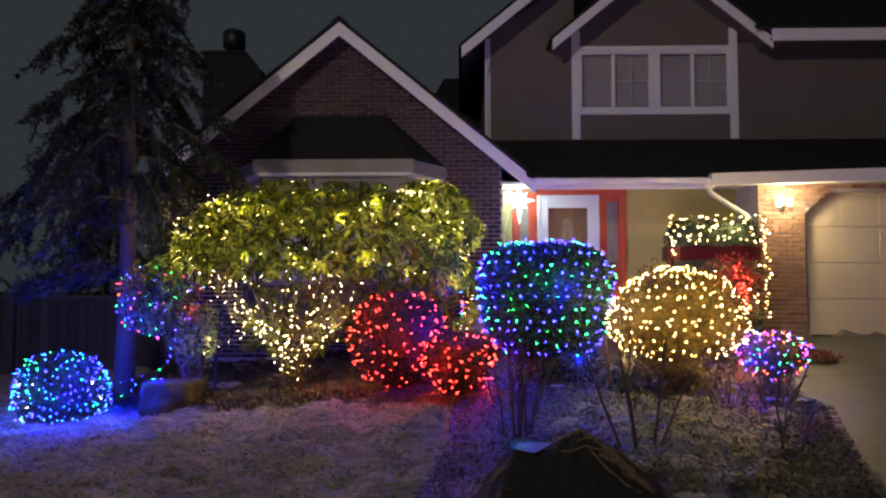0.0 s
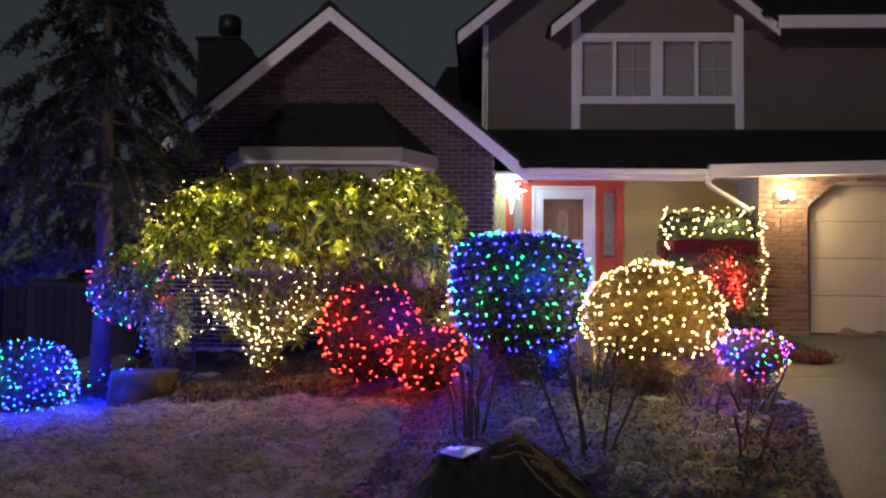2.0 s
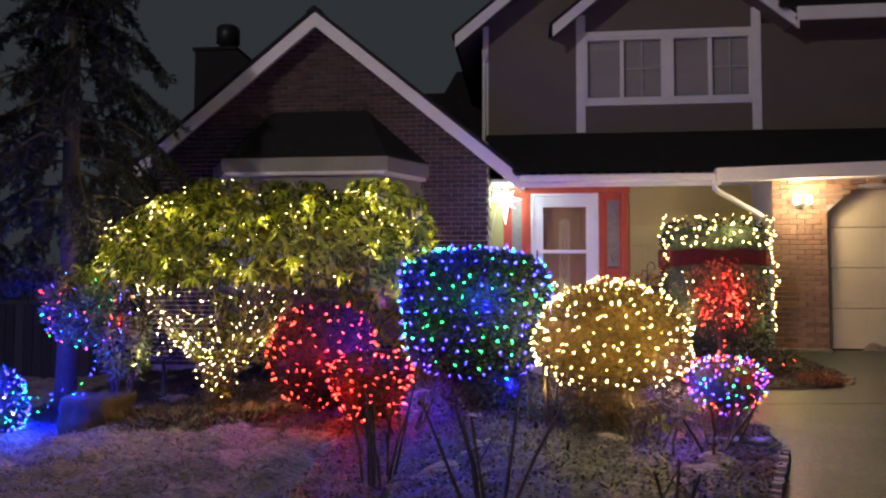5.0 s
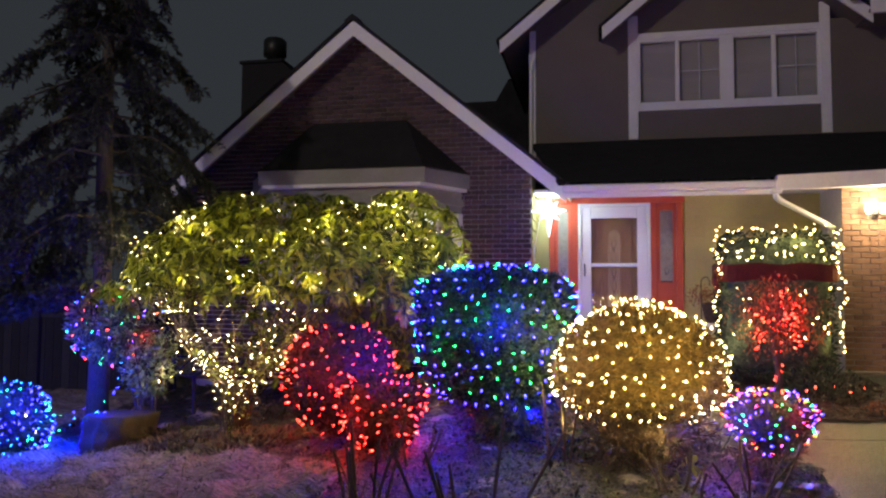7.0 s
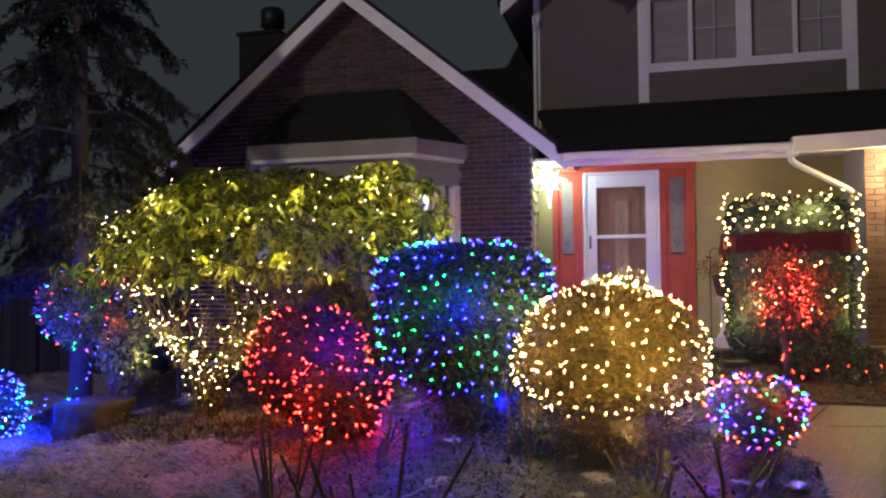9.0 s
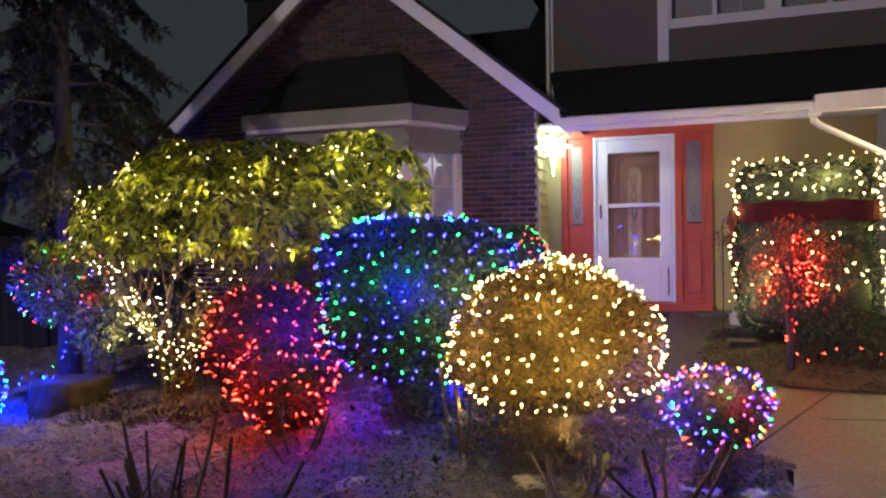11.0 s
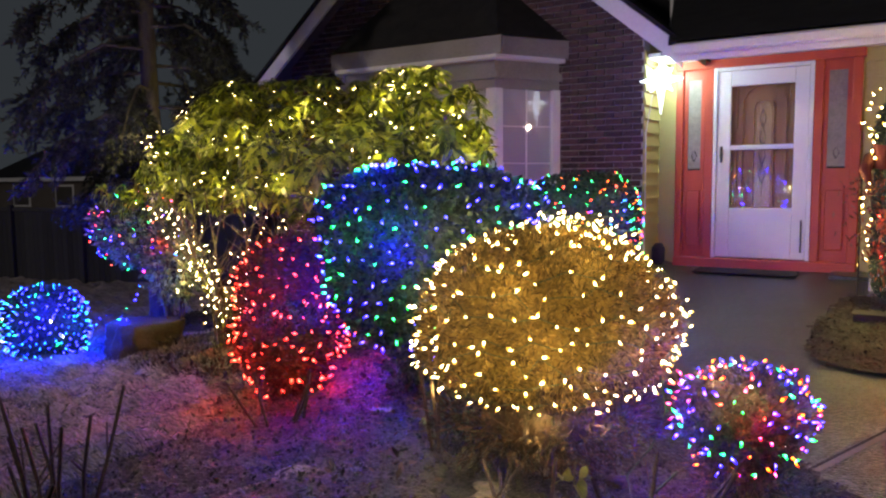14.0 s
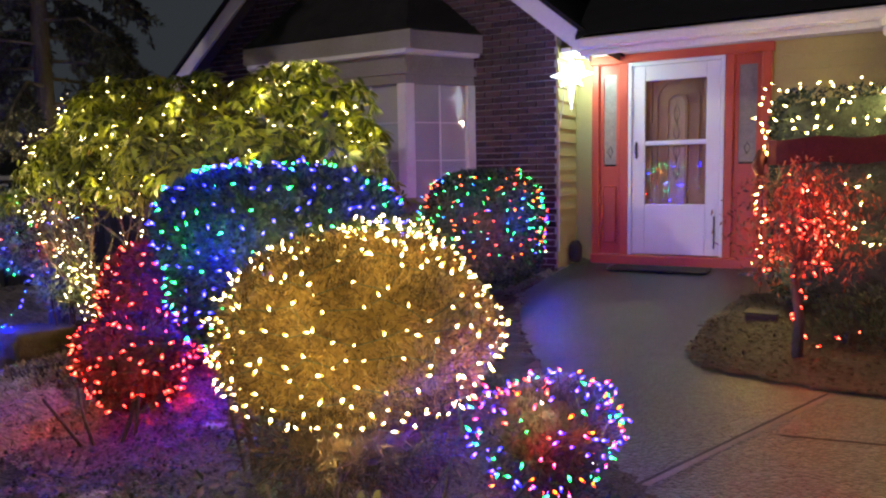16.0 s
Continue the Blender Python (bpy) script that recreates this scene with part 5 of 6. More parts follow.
for x in (3.75, 5.00):
    for i in range(26):
        pts.append((x + rng.normal(0, 0.025), 10.40 + rng.normal(0, 0.03), 1.93 - 1.3 * i / 25))
for i in range(30):
    pts.append((rng.uniform(3.88, 4.9), 10.345, rng.uniform(0.75, 1.33)))
P = np.array(pts)
string_of_lights("net_lights", "warm white lights outlining the square hedge", P, unit(rng.normal(0, 1, P.shape) + np.array([0, -1, 0])), pick(len(P), {"warm": 1}), [], size=1.35, share=0.35, reach=0.16)

# Japanese maple with red lights
jm = thing("japanese_maple", (4.08, 9.2, 0.23), "small weeping maple with dry reddish leaves and red lights", "tree")
part("trunk", Build().tube([(4.09, 9.2, 0.2), (4.10, 9.2, 0.45), (4.06, 9.2, 0.70), (4.10, 9.2, 0.98)], [0.035, 0.03, 0.026, 0.018], 8), BARK, jm, smooth=True)
q = random.Random(21)
tips = []
for k in range(16):
    a = q.uniform(0, 6.28)
    d = q.uniform(0.12, 0.33)
    s = Vector((4.09, 9.2, q.uniform(0.66, 0.95)))
    m = s + Vector((d * 0.5 * math.cos(a), d * 0.5 * math.sin(a), q.uniform(0.18, 0.42)))
    e = s + Vector((d * math.cos(a), d * math.sin(a), q.uniform(-0.12, 0.32)))
    part("branch", Build().tube([s, m, e], [0.012, 0.009, 0.004], 5), BARK, jm)
    tips += [(s, m, e)]
FM = Form((4.10, 9.18, 0.98), (0.36, 0.38, 0.36), 2, 2, 0.1, 0.1, 14)
p, nn = FM.cloud(1700, -0.7, 1)
p = FM.c + (p - FM.c) * rng.uniform(0.45, 1.25, (1700, 1))
L = rng.uniform(0.03, 0.055, 1700)
tagged(child("leaves", leaf_mesh("leaves", p, unit(rng.normal(0, 1, p.shape) + np.array([0, 0, -1.2])), rng.normal(0, 1, p.shape), L, L * 0.32, MAPLE, 0.15), jm), kind="stuff")
P = []
for s, m, e in tips:
    for j in range(8):
        P.append(m.lerp(e, j / 8) + Vector((rng.normal(0, 0.035), rng.normal(0, 0.035), rng.normal(0, 0.035))) if j > 2 else s.lerp(m, j / 3 + 0.1))
for i in range(12):
    P.append(Vector((4.09 + 0.04 * math.cos(i * 1.3), 9.2 + 0.04 * math.sin(i * 1.3), 0.34 + i * 0.045)))
for x, y in ((4.2, 9.15), (4.32, 9.12), (4.42, 9.25), (4.6, 9.3), (4.75, 9.4), (4.9, 9.5)):
    P.append(Vector((x, y, float(drive_z(y)) + 0.10 + rng.uniform(0, 0.1))))
P = np.array(P)
string_of_lights("string_lights", "red string lights wound through the little maple", P, unit(rng.normal(0, 1, P.shape)), pick(len(P), {"red": 1}), [], size=1.0, share=0.12)

# ---- conifer at the corner, and dark trees beyond ----
def conifer(where, height, label, seed, low=1.5, spread=1.35, count=60, dens=1.0):
    q = random.Random(seed)
    r = np.random.default_rng(seed)
    x, y, z = where
    t = thing("conifer", where, label, "tree")
    part("trunk", Build().tube([(x, y, z - 0.1), (x + 0.02, y, z + 1.2), (x - 0.02, y, z + 3.0), (x, y, z + height)], [0.125, 0.10, 0.085, 0.015], 10), BARK, t, smooth=True)
    bs, ws, us, ls = [], [], [], []
    for k in range(count):
        f = (k + 0.5) / count
        h = low + (height - low - 0.1) * f ** 0.85
        reach = spread * (1 - f) ** 1.15 * q.uniform(0.65, 1.1) + 0.12
        a = k * 2.4 + q.uniform(-0.5, 0.5)
        d = Vector((math.cos(a), math.sin(a), 0))
        s = Vector((x, y, z + h))
        pts = [s, s + d * reach * 0.4 + Vector((0, 0, -0.02)), s + d * reach * 0.75 + Vector((0, 0, -0.24 * reach)), s + d * reach + Vector((0, 0, -0.46 * reach - 0.05))]
        part("limb", Build().tube(pts, [0.022, 0.016, 0.010, 0.004], 5), BARK, t)
        m = int(24 * dens * (0.4 + reach / spread))
        for j in range(m):
            u_ = q.uniform(0.12, 1.0)
            i = min(int(u_ * 3), 2)
            c = pts[i].lerp(pts[i + 1], u_ * 3 - i)
            side = d.cross(Vector((0, 0, 1))) * q.choice((-1, 1))
            hang = (side * q.uniform(0.15, 0.8) + d * q.uniform(0.2, 0.8) + Vector((0, 0, -q.uniform(0.4, 1.6)))).normalized()
            ln = q.uniform(0.16, 0.46) * (0.6 + 0.6 * reach / spread)
            n = int(14 + ln * 95 * dens)
            tt = r.uniform(0, 1, n)
            bs.append(np.array(c)[None] + np.array(hang)[None] * (tt * ln)[:, None])
            ws.append(np.array(hang)[None] * 0.9 + r.normal(0, 0.55, (n, 3)))
            us.append(r.normal(0, 1, (n, 3)))
            ls.append(r.uniform(0.045, 0.095, n))
    L = np.concatenate(ls)
    me = leaf_mesh("needles", np.vstack(bs), np.vstack(ws), np.vstack(us), L, L * 0.26, NEEDLE, 0.1)
    tagged(child("needles", me, t), kind="stuff")
    return t


tree = conifer((-2.96, 9.14, gz(-2.96, 9.14)), 7.2, "tall drooping spruce with a bare lower trunk beside the house", 31, 2.0, 1.38, 72, 1.15)
lowb = Build().tube([(-2.96, 9.14, 1.25), (-3.4, 9.0, 1.28), (-3.8, 8.9, 1.12), (-4.05, 8.85, 0.98)], [0.02, 0.015, 0.01, 0.004], 5)
part("low_limb", lowb, BARK, tree)
n = 2600
tt = rng.uniform(0.1, 1, n)
b = np.stack([-2.96 - 1.1 * tt, 9.14 - 0.3 * tt, 1.27 - 0.25 * tt ** 2], -1) + rng.normal(0, 1, (n, 3)) * np.array([0.03, 0.10, 0.07]) - np.array([0, 0, 0.06])
L = rng.uniform(0.04, 0.09, n)
tagged(child("low_needles", leaf_mesh("low_needles", b, rng.normal(0, 0.6, (n, 3)) + np.array([-0.7, 0, -0.6]), rng.normal(0, 1, (n, 3)), L, L * 0.3, NEEDLE, 0.1), tree), kind="stuff")
far_tree = conifer((-7.5, 18.0, -0.4), 4.9, "dark conifer beyond the garden fence", 32, 0.4, 2.3, 56, 1.0)
for k, (x, y, s) in enumerate(((-9.6, 16.5, 0.62), (-11.8, 19.0, 0.74), (-5.6, 22.0, 0.66), (-14.5, 21.0, 0.80), (-8.4, 24.0, 0.86), (-17.5, 24.0, 0.92), (-12.0, 14.5, 0.50))):
    far_tree.scale = (s, s, s)
    copy_thing(far_tree, pose(x, y, -0.45, 0, 0, 57 * k))
far_tree.scale = (1, 1, 1)

# ---- fence ----
fence = thing("fence", (-6.0, 11.4, -0.5), "weathered board fence along the side garden, night shade in its colour", "fence")
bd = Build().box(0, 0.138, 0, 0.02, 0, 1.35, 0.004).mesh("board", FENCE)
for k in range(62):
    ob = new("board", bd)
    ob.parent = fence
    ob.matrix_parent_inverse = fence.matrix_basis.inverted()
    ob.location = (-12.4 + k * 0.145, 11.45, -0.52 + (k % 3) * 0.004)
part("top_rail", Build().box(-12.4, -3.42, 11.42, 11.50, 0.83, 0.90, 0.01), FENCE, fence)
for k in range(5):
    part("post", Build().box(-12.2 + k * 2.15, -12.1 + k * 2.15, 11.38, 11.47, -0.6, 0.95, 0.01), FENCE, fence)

# ---- the neighbour's house beyond the fence ----
nh = thing("neighbour_house", (-26.5, 23.0, -0.45), "unlit neighbouring house with a dark hipped roof beyond the fence", "house")
part("wall", Build().box(-31.5, -23.4, 22.3, 28.0, -0.5, 1.55), TAUPE, nh)
part("fascia", Build().box(-31.8, -23.1, 21.95, 22.0, 1.45, 1.62, 0.01), WHITE, nh, "white fascia board")
eave = [(-31.8, 22.0, 1.6), (-23.1, 22.0, 1.6), (-23.1, 28.3, 1.6), (-31.8, 28.3, 1.6)]
part("roof", Build().add(eave + [(-29.8, 24.6, 3.25), (-26.2, 24.6, 3.25)], [(0, 1, 5, 4), (1, 2, 5), (2, 3, 4, 5), (3, 0, 4), (3, 2, 1, 0)]), SHINGLE, nh, "dark shingled hipped roof")
for x in (-29.6, -26.4):
    w_ = part("window", Build().box(x, x + 1.3, 22.26, 22.31, 0.35, 1.3, 0.01), WHITE, nh, "white window frame")
    part("pane", Build().box(x + 0.08, x + 1.22, 22.25, 22.262, 0.43, 1.22), DARK_ROOM, w_)

# ---- rocks and stump ----
def boulder(name, c, r, label, mat, seed, flat=0.0, kind="rock"):
    bm = bmesh.new()
    bmesh.ops.create_icosphere(bm, subdivisions=4, radius=1)
    o = Vector((seed * 3.1, seed * 1.7, 0))
    for w in bm.verts:
        d = w.co.normalized()
        k = 1 + 0.28 * noise.noise(d * 1.3 + o) + 0.12 * noise.noise(d * 3.4 + o) + 0.04 * noise.noise(d * 9 + o)
        b = max(abs(d.x), abs(d.y), abs(d.z))
        k *= 1 + 0.62 * (1 / b - 1)
        w.co = Vector((c[0] + d.x * k * r[0], c[1] + d.y * k * r[1], c[2] + min(d.z * k, 0.75 if flat else 9) * r[2]))
    me = bpy.data.meshes.new(name)
    bm.to_mesh(me)
    bm.free()
    me.materials.append(mat)
    me.shade_smooth()
    return tagged(new(name, me), label, kind)


boulder("boulder", (-2.026, 8.229, -0.14), (0.27, 0.30, 0.24), "large flat-topped garden boulder at the lawn's edge", ROCK, 2, 1.0)
def stump_height(x, y):
    """Ragged top of the rotten stump: a ledge, a peak and a long slope, with a steep front."""
    ridge = np.interp(x, [1.02, 1.12, 1.20, 1.35, 1.44, 1.54, 1.71, 1.80, 1.98], [-0.06, 0.10, 0.205, 0.20, 0.245, 0.285, 0.185, 0.13, -0.04])
    depth = np.interp(y, [3.84, 3.93, 4.06, 4.20, 4.34, 4.58], [0.0, 0.45, 0.86, 1.0, 0.88, 0.0])
    crack = 0.022 * np.abs(np.sin(x * 31 + 6 * np.sin(y * 9))) + 0.016 * np.sin(x * 63 + y * 21) * np.sin(y * 47)
    return -0.08 + (ridge + 0.08) * depth + (crack - 0.015) * depth


gx, gy = np.meshgrid(np.linspace(1.02, 1.98, 72), np.linspace(3.84, 4.58, 52))
hz = stump_height(gx, gy)
gi = np.arange(gx.size).reshape(gx.shape)
faces = np.stack([gi[:-1, :-1], gi[:-1, 1:], gi[1:, 1:], gi[1:, :-1]], -1).reshape(-1, 4)
stump = thing("stump", (1.5, 4.2, 0.0), "dark rotten splintered stump in the front bed", "stump")
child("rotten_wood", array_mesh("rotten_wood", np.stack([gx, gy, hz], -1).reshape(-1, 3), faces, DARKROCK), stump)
FIBRE = material("pale_rotten_wood_fibre", (0.05, 0.037, 0.02), (0.20, 0.15, 0.075), 0.75, 30, 0.5)
q = random.Random(40)
for k in range(40):
    a = q.uniform(1.42, 1.72)
    y = q.uniform(4.04, 4.30)
    ln = q.uniform(0.08, 0.24)
    tilt = q.uniform(-0.10, 0.03)
    path = []
    for j in range(4):
        px, py = a + ln * j / 3, y + tilt * j / 3
        path.append((px, py, float(stump_height(np.array(px), np.array(py))) + 0.004 + q.uniform(0, 0.012)))
    w_ = q.uniform(0.004, 0.010)
    part("splinter", Build().tube(path, [w_, w_ * 1.1, w_ * 0.8, 0.002], 4), FIBRE if k % 3 else CANE, stump)
for k in range(5):
    y = q.uniform(3.98, 4.25)
    z0 = float(stump_height(np.array(1.12), np.array(y)))
    part("splinter", Build().tube([(1.09, y, z0 - 0.06), (1.12, y, z0 + 0.01), (1.18, y, float(stump_height(np.array(1.18), np.array(y))) + 0.006)], [0.003, 0.005, 0.002], 4), FIBRE, stump)
pl_ = thing("plastic_scrap", (1.29, 4.22, 0.17), "crumpled clear plastic scrap on the stump", "plastic")
part("scrap", Build().add([(1.20, 4.16, 0.215), (1.30, 4.10, 0.205), (1.40, 4.18, 0.235), (1.33, 4.24, 0.228), (1.24, 4.25, 0.222)], [(0, 1, 3), (1, 2, 3), (0, 3, 4)]), PLASTIC, pl_)

SHEET = material("dark_wet_plastic_sheet", (0.006, 0.007, 0.016), (0.02, 0.022, 0.045), 0.25, 9, 0.5)


def crumpled(name, x, y, w, d, turn, mat, label, seed):
    """A small sheet of plastic lying crumpled on the bed, with a turned-up edge."""
    r = np.random.default_rng(seed)
    n, m = 9, 6
    u, v = np.meshgrid(np.linspace(-0.5, 0.5, n), np.linspace(-0.5, 0.5, m))
    u, v = (u + r.normal(0, 0.03, u.shape)) * w, (v + r.normal(0, 0.05, v.shape)) * d
    c, t = math.cos(turn), math.sin(turn)
    px, py = x + u * c - v * t, y + u * t + v * c
    pz = ground_z(px, py) + 0.035 + np.abs(r.normal(0, 0.012, px.shape))
    i = np.arange(n * m).reshape(m, n)
    f = np.stack([i[:-1, :-1], i[:-1, 1:], i[1:, 1:], i[1:, :-1]], -1).reshape(-1, 4)
    me = array_mesh(name, np.stack([px, py, pz], -1).reshape(-1, 3), f, mat)
    ob = tagged(new(name, me), label, "plastic")
    thick = ob.modifiers.new("thickness", "SOLIDIFY")
    thick.thickness = 0.002
    return ob


crumpled("plastic_sheet", 2.23, 7.02, 0.42, 0.16, 0.5, SHEET, "crumpled dark blue plastic sheet at the hedge's foot", 1)
crumpled("plastic_scrap", 1.756, 6.765, 0.10, 0.06, 0.3, PLASTIC, "small clear plastic scrap on the mulch", 2)
crumpled("plastic_scrap", 3.40, 6.36, 0.16, 0.07, 0.2, PLASTIC, "clear plastic scrap below the heather mound", 3)
crumpled("plastic_scrap", 3.63, 6.42, 0.12, 0.10, 0.9, PLASTIC, "folded clear plastic scrap at the bed's corner", 4)

# ---- rose canes ----
def canes(x, y, seed, count, height, lean, label):
    q = random.Random(seed)
    z = gz(x, y)
    t = thing("rose_bush", (x, y, z), label, "rose bush", "pruned roses")
    for k in range(count):
        a = q.uniform(0, 6.28)
        h = height * q.uniform(0.55, 1.0)
        d = lean * q.uniform(0.2, 1.0)
        o = q.uniform(0.03, 0.13)
        s = Vector((x + o * math.cos(a), y + o * math.sin(a), z - 0.03))
        e = s + Vector((d * math.cos(a + q.uniform(-0.8, 0.8)), d * math.sin(a + q.uniform(-0.8, 0.8)), h))
        m = s.lerp(e, 0.5) + Vector((q.uniform(-0.015, 0.015), q.uniform(-0.015, 0.015), 0.01))
        cane = part("cane", Build().tube([s, m, e, e + (e - m).normalized() * 0.004], [0.0085, 0.0072, 0.0062, 0.004], 6), CANE, t)
        if q.random() < 0.35:
            g_ = m + Vector((q.uniform(-0.1, 0.1), q.uniform(-0.1, 0.1), q.uniform(0.06, 0.16)))
            part("side_shoot", Build().tube([m, g_], [0.005, 0.003], 5), CANE, cane)
    return t


canes(1.36, 5.36, 1, 9, 0.60, 0.20, "pruned rose bush with a sheaf of bare dark canes")
canes(1.98, 4.74, 2, 6, 0.66, 0.36, "pruned rose bush with leaning bare canes")
canes(3.26, 6.12, 3, 6, 0.40, 0.34, "pruned rose bush with a few bare canes by the drive")
canes(2.75, 4.75, 4, 5, 0.34, 0.16, "short pruned rose stub in the mulch")
canes(1.31, 6.55, 5, 5, 0.32, 0.18, "bare rose bush in front of the red shrub")
tall = canes(2.25, 6.55, 6, 4, 0.85, 0.16, "tall thin bare canes in front of the box hedge")
canes(2.9, 6.0, 8, 5, 0.28, 0.16, "small pruned rose at the foot of the golden shrub")

sprig = thing("weed", (2.96, 6.28, gz(2.96, 6.28)), "small weed with a few yellow-green leaves under the shrub", "plant")
part("stalk", Build().tube([(2.96, 6.28, gz(2.96, 6.28) - 0.02), (2.97, 6.26, 0.22), (2.98, 6.25, 0.32)], [0.005, 0.004, 0.003], 5), STEM, sprig)
n = 9
L = rng.uniform(0.05, 0.08, n)
LIME = material("yellow_green_leaf", (0.09, 0.10, 0.012), (0.20, 0.21, 0.03), 0.5, 12, 0.1, trans=0.3)
for k in range(n):
    at_ = np.array([[2.97, 6.26, 0.24]]) + rng.normal(0, 0.03, (1, 3))
    child("leaf", leaf_mesh("leaf", at_, rng.normal(0, 1, (1, 3)) + np.array([0, -0.3, -0.3]), rng.normal(0, 1, (1, 3)), L[k:k + 1], L[k:k + 1] * 0.55, LIME, 0.15, True), sprig)
boulder("stone", (3.03, 6.55, gz(3.03, 6.55) + 0.02), (0.045, 0.035, 0.022), "small pale stone at the bed's edge", ROCK, 9, 0.0, "stone")

# ---- ground covers, litter and grass ----
def scatter(name, label, category, poly, n, size, mat, aspect=0.6, flat=0.35, lift=0.012, seed=1, height=None, box=None):
    r = np.random.default_rng(seed)
    xs = [p[0] for p in poly]
    ys = [p[1] for p in poly]
    x0, x1, y0, y1 = box or (min(xs), max(xs), min(ys), max(ys))
    x, y = r.uniform(x0, x1, n * 2), r.uniform(y0, y1, n * 2)
    ok = inside(poly, x, y)
    x, y = x[ok][:n], y[ok][:n]
    h = height or (lambda a, b: ground_z(a, b) + 0.012 + bumps(a, b, 0.35, 0.012) + bumps(a, b, 0.11, 0.007))
    base = np.stack([x, y, h(x, y) + r.uniform(0, lift, len(x))], -1)
    way = np.stack([r.normal(0, 1, len(x)), r.normal(0, 1, len(x)), r.normal(0, flat, len(x))], -1)
    up = np.stack([r.normal(0, 0.35, len(x)), r.normal(0, 0.35, len(x)), np.ones(len(x))], -1)
    L = size * r.uniform(0.5, 1.5, len(x))
    return tagged(new(name, leaf_mesh(name, base, way, up, L, L * aspect, mat, 0.15)), label, category, "", "stuff")


scatter("bark_chips", "loose bark chips and small leaves on the bed", "mulch", BED, 64000, 0.019, CHIP, 0.6, 0.40, 0.016, 2, box=(-0.6, 3.9, 2.6, 8.2))
scatter("fallen_leaves", "brown fallen leaves under the shrubs", "leaves", BED, 5000, 0.05, LITTER, 0.55, 0.35, 0.02, 3, box=(-3.4, 2.5, 6.8, 11.8))
scatter("fallen_leaves", "curled dry leaves and twigs at the golden shrub's foot", "leaves", BED, 260, 0.055, LITTER, 0.4, 0.5, 0.03, 6, box=(1.5, 3.7, 5.0, 7.0))
scatter("fallen_leaves", "brown fallen leaves heaped on the island bed", "leaves", ISLAND, 13000, 0.028, ISLE_LEAF, 0.5, 0.16, 0.006, 4, height=lambda x, y: drive_z(y) + 0.018 + bumps(x, y, 0.3, 0.008))
LAWN_AREA = [(-5.0, 1.0), (0.0, 1.0), (0.72, 4.2), (0.90, 5.4), (0.88, 6.5), (0.3, 7.08), (-1.2, 7.8), (-2.0, 8.15), (-3.4, 8.6), (-5.0, 8.6)]
r_ = np.random.default_rng(9)
n = 70000
x, y = r_.uniform(-5, 0.9, n), r_.uniform(1.5, 8.5, n)
ok = inside(LAWN_AREA, x, y) & (bumps(x, y, 0.42, 1.0) + r_.normal(0, 0.8, n) > -0.6)
x, y = x[ok], y[ok]
base = np.stack([x, y, lawn_height(x, y) - 0.004], -1)
way = np.stack([r_.normal(0, 0.9, len(x)), r_.normal(0, 0.9, len(x)), r_.uniform(0.15, 0.9, len(x))], -1)
L = r_.uniform(0.025, 0.07, len(x))
tagged(new("grass", leaf_mesh("grass", base, way, r_.normal(0, 1, base.shape), L, L * 0.12, GRASS, 0.1)), "short matted winter grass", "grass", "", "stuff")


def tuft(x, y, n, rad, size, mat, label, name="ground_plant", aspect=0.35, hgt=0.12):
    t = thing(name, (x, y, gz(x, y)), label, "plant", "low plants")
    r = np.random.default_rng(int(abs(x * 100) + abs(y * 10)))
    a, d = r.uniform(0, 6.28, n), rad * np.sqrt(r.uniform(0, 1, n))
    px, py = x + d * np.cos(a), y + d * np.sin(a)
    base = np.stack([px, py, ground_z(px, py) + r.uniform(0, hgt, n) * (1 - d / rad * 0.6)], -1)
    way = np.stack([np.cos(a), np.sin(a), r.uniform(0.2, 1.4, n)], -1) + r.normal(0, 0.4, (n, 3))
    L = size * r.uniform(0.6, 1.4, n)
    tagged(child("leaves", leaf_mesh("leaves", base, way, np.tile([0, 0, 1.0], (n, 1)), L, L * aspect, mat, 0.15), t), kind="stuff")


for x, y, n, rad, hg in ((-1.2, 7.95, 700, 0.42, 0.12), (-0.35, 7.62, 900, 0.42, 0.14), (-1.65, 8.3, 500, 0.3, 0.15), (-0.9, 8.9, 600, 0.5, 0.2), (0.1, 8.6, 500, 0.45, 0.18)):
    tuft(x, y, n, rad, 0.05, LITTER, "low straggling plant at the bed's edge", hgt=hg)
tuft(2.3, 6.75, 500, 0.22, 0.05, HEDGE, "low dark groundcover at the hedge's foot", hgt=0.25)
tuft(5.0, 9.0, 420, 0.25, 0.05, MAPLE, "low dry plant at the island's corner", hgt=0.14)
tuft(4.6, 9.9, 1600, 0.45, 0.05, HEDGE, "low dark shrub under the maple", hgt=0.45)

# ---- edging blocks along the drive ----
edge = thing("bed_edging", (3.4, 5.3, 0.05), "row of small dark scalloped edging blocks beside the drive", "edging")
blk = Build().prism([(-0.05, 0.0), (0.05, 0.0), (0.05, 0.05), (0.03, 0.075), (-0.03, 0.075), (-0.05, 0.05)], "y", -0.025, 0.025).mesh("edging_block", material("wet_edging_concrete", (0.05, 0.045, 0.045), (0.14, 0.125, 0.12), 0.6, 14, 0.6, random_mix=0.5))
A_, B_ = Vector((2.30, 2.5)), Vector((3.74, 6.22))
m = 36
for k in range(m):
    c = A_.lerp(B_, k / (m - 1))
    ob = new("edging_block", blk)
    ob.parent = edge
    ob.matrix_parent_inverse = edge.matrix_basis.inverted()
    ob.matrix_basis = pose(c.x - 0.02, c.y, float(drive_z(c.y)) - 0.01 + 0.006 * math.sin(k * 2.3), 0, 3 * math.sin(k * 1.7), 68.8 + 5 * math.sin(k * 3.1))

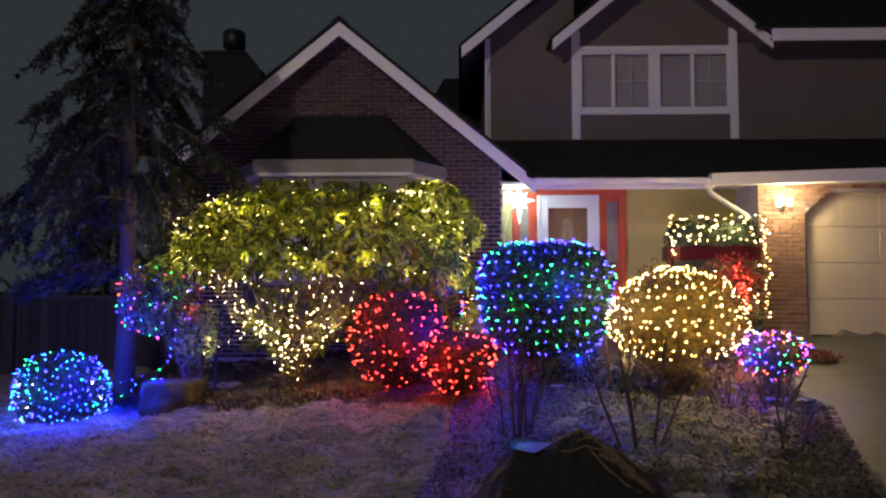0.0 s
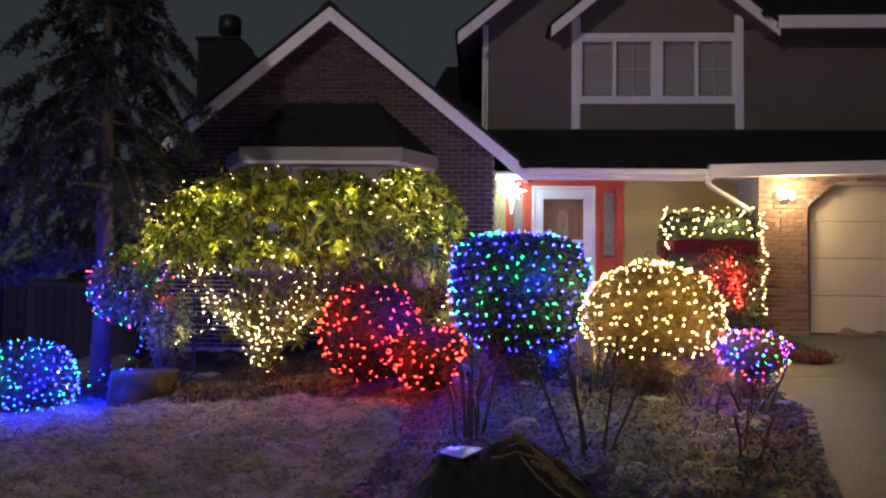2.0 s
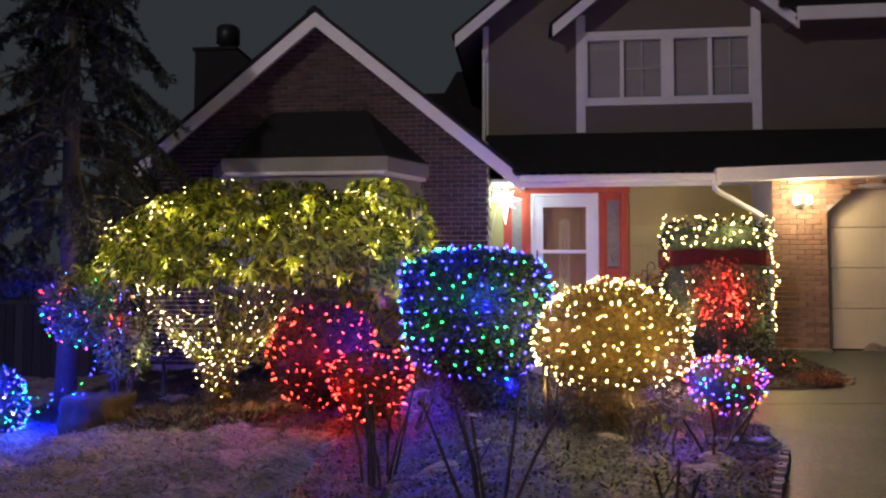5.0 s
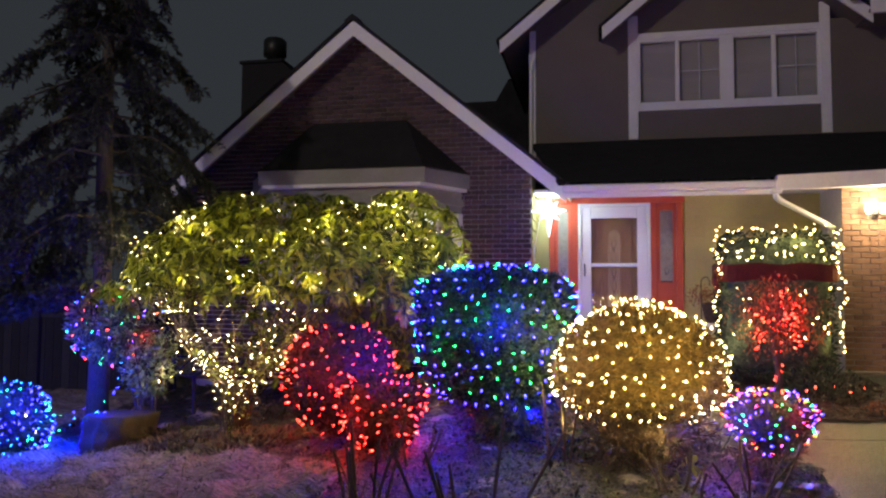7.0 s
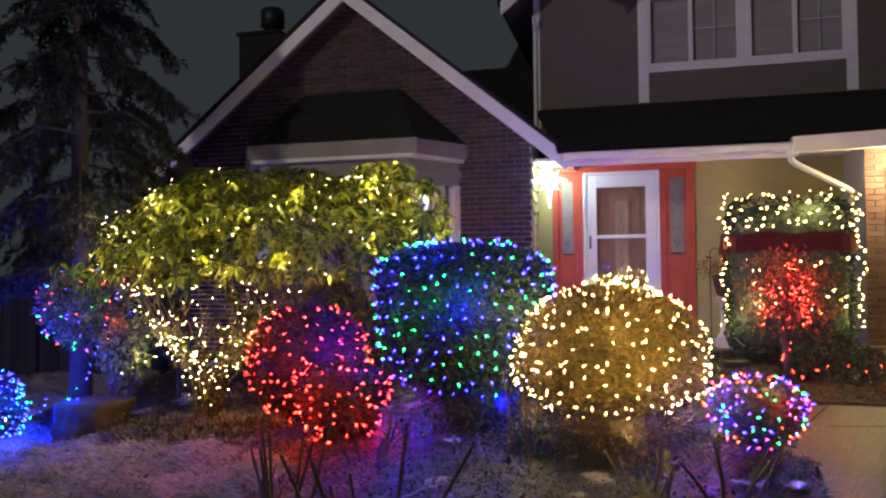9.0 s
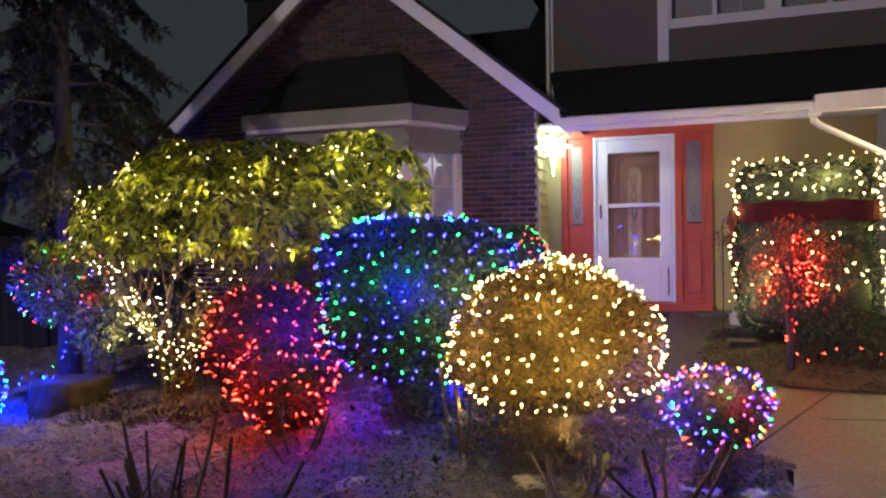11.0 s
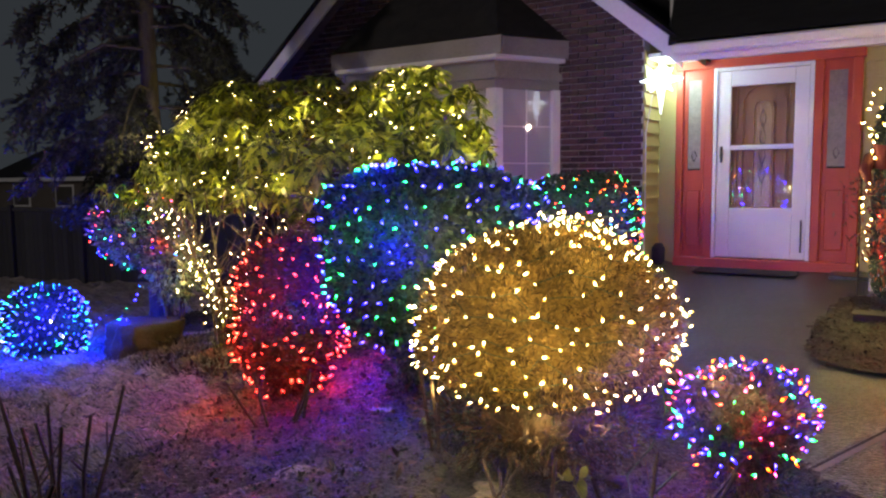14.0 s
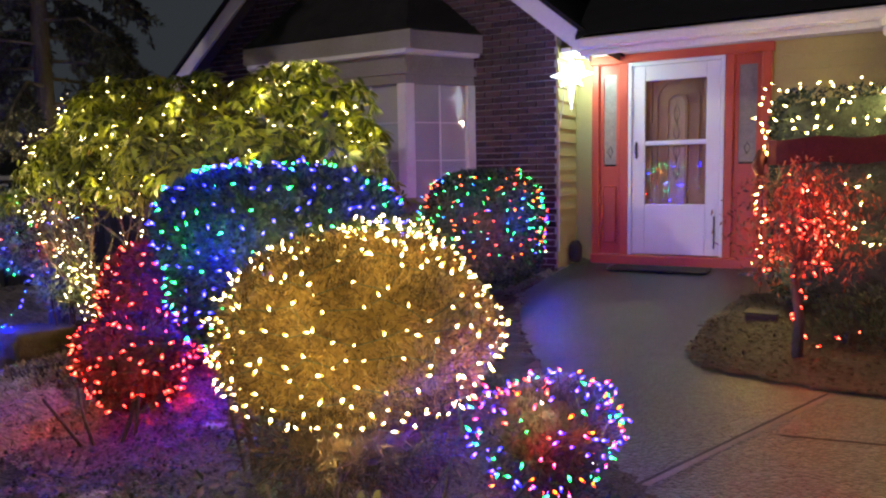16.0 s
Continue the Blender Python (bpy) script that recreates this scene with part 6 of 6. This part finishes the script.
# ---- loose garden things ----
wh = thing("wagon_wheel", (-2.02, 9.5, 0.4), "old spoked wagon wheel leaning in the shadows", "wheel")
wc = Vector((-2.02, 9.5, 0.48))
ringp = [wc + Vector((0.21 * math.cos(a), 0.05 * math.sin(a), 0.21 * math.sin(a))) for a in [2 * math.pi * k / 24 for k in range(25)]]
part("rim", Build().tube(ringp, 0.02, 6), FENCE, wh)
hub = part("hub", Build().tube([wc + Vector((0, -0.04, 0)), wc + Vector((0, 0.04, 0))], 0.04, 8), FENCE, wh)
for k in range(8):
    a = math.pi / 4 * k
    part("spoke", Build().tube([wc, wc + Vector((0.2 * math.cos(a), 0.048 * math.sin(a), 0.2 * math.sin(a)))], 0.011, 5), FENCE, hub)
part("prop", Build().tube([(-2.02, 9.55, gz(-2, 9.5) - 0.05), (-2.02, 9.53, 0.30)], 0.025, 6), FENCE, wh)
UX, UY = 3.91, 11.62
uz = float(drive_z(UY))
ur = thing("stone_urn", (UX, UY, uz), "brown planter of dry flowers on a pale stone pedestal", "planter")
part("plinth", Build().box(UX - 0.15, UX + 0.15, UY - 0.15, UY + 0.15, uz - 0.02, uz + 0.09, 0.012), URN, ur, "pale stone plinth")
part("pedestal", Build().lathe([(0.125, 0.09), (0.125, 0.12), (0.095, 0.16), (0.085, 0.36), (0.095, 0.50), (0.13, 0.54), (0.13, 0.58)], (UX, UY, uz), 20), URN, ur, "pale turned stone pedestal", smooth=True)
part("pot", Build().lathe([(0.09, 0.58), (0.13, 0.62), (0.16, 0.74), (0.175, 0.84), (0.155, 0.84), (0.14, 0.78)], (UX, UY, uz), 18), LITTER, ur, "brown pot", smooth=True)
n = 420
b = np.array([UX - 0.09, UY - 0.05, uz + 0.92]) + rng.normal(0, 1, (n, 3)) * np.array([0.14, 0.09, 0.06])
L = rng.uniform(0.02, 0.05, n)
tagged(child("dry_bouquet", leaf_mesh("dry_bouquet", b, rng.normal(0, 1, (n, 3)) + np.array([-0.3, 0, 0.8]), rng.normal(0, 1, (n, 3)), L, L * 0.5, MAPLE), ur), kind="stuff")
hk = thing("garden_hook", (3.68, 11.19, float(drive_z(11.19))), "thin black iron garden hook standing by the porch", "garden hook")
part("rod", Build().tube([(3.68, 11.19, float(drive_z(11.19)) - 0.05), (3.68, 11.19, 1.36)] + [(3.68 + 0.05 - 0.05 * math.cos(a), 11.19, 1.38 + 0.06 * math.sin(a)) for a in (0.3, 0.9, 1.6, 2.3, 3.0, 3.6)], 0.006, 6), IRON, hk)
vb = thing("drain_box", (3.80, 10.18, 0.25), "small black drain box in the island bed", "drain")
part("box", Build().box(3.69, 3.91, 10.09, 10.27, 0.20, 0.285, 0.01), RUBBER, vb)
part("lid", Build().box(3.68, 3.92, 10.08, 10.28, 0.285, 0.297, 0.006), RUBBER, vb)
hb = thing("meter_box", (1.66, 12.2, 0.5), "small dark hose bib cover low on the return wall", "faucet cover")
part("cover", Build().lathe([(0.05, 0), (0.075, 0.05), (0.075, 0.18), (0.04, 0.24)], (1.68, 12.2, 0.35), 12), RUBBER, hb, smooth=True)
fl = thing("fallen_leaf", (3.30, 7.9, 0.14), "single pale fallen leaf on the wet paving", "leaf")
part("blade", Build().add([(3.26, 7.86, float(drive_z(7.86)) + 0.006), (3.31, 7.84, float(drive_z(7.84)) + 0.014), (3.35, 7.89, float(drive_z(7.89)) + 0.006), (3.30, 7.93, float(drive_z(7.93)) + 0.012)], [(0, 1, 2), (0, 2, 3)]), LITTER, fl)
cable = thing("extension_cable", (3.15, 6.5, 0.4), "green extension cable hanging between two lit shrubs", "cable")
part("cable", Build().tube([(3.22, 6.45, 0.62), (3.25, 6.42, 0.5), (3.2, 6.42, 0.36), (3.12, 6.4, 0.25), (3.16, 6.35, 0.14), (3.3, 6.4, 0.3)], 0.005, 5), WIRE, cable)

# ---- bricks ----
def brick_mesh(length):
    c = 0.004
    h, d = 0.0575, 0.018
    v = [(0, d, 0), (length, d, 0), (length, d, h), (0, d, h), (0, c, 0), (length, c, 0), (length, c, h), (0, c, h), (c, 0, c), (length - c, 0, c), (length - c, 0, h - c), (c, 0, h - c)]
    f = [(8, 9, 10, 11), (4, 5, 9, 8), (5, 6, 10, 9), (6, 7, 11, 10), (7, 4, 8, 11), (0, 1, 5, 4), (1, 2, 6, 5), (2, 3, 7, 6), (3, 0, 4, 7)]
    return v, f


def lay(wall, x0, x1, z0, z1, y, test, own, piece_mat=BRICK, mass_mat=BRICK_MASS):
    """Running-bond bricks on a wall that faces the garden; those for which own() holds are pieces of their own."""
    rest = Build()
    shared = {}
    r = random.Random(5)
    course = 0.0677
    for k in range(int((z1 - z0) / course)):
        z = z0 + k * course
        x = x0 - (0.1015 if k % 2 else 0.0)
        while x < x1 - 0.02:
            a, b = max(x, x0), min(x + 0.193, x1)
            x += 0.203
            if b - a < 0.03 or not (test(a, z) or test(b, z)):
                continue
            L = round(b - a, 3)
            dy = r.uniform(-0.0015, 0.0015)
            if own(a, z):
                if L not in shared:
                    shared[L] = Build().add(*brick_mesh(L)).mesh("brick", piece_mat)
                ob = new("brick", shared[L])
                ob.parent = wall
                ob.location = (a, y + dy, z)
            else:
                v, f = brick_mesh(L)
                rest.add([(p[0] + a, p[1] + y + dy, p[2] + z) for p in v], f)
    if rest.v:
        tagged(part("brickwork", rest, mass_mat, wall), kind="stuff")


def in_gable(x, z):
    if z > gable_z(x) + 0.06:
        return False
    if 0.3 < z < 2.84 and -2.36 < x < 0.63:
        return False
    return not (2.84 <= z < 3.60 and -2.3 + (z - 2.84) * 0.95 < x < 0.64 - (z - 2.84) * 1.08)


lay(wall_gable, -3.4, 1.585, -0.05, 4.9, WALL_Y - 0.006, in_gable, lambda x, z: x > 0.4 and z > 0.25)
lay(wall_garage, 5.38, 6.06, 0.33, 2.6, PIER_Y - 0.006, lambda x, z: True, lambda x, z: True, LIT_BRICK, LIT_MASS)
lay(wall_garage, 6.07, 8.88, 2.15, 2.6, PIER_Y - 0.006, lambda x, z: z > 2.46 or z > 2.16 + (x - 6.07) * 0.97, lambda x, z: x < 7.2, LIT_BRICK, LIT_MASS)
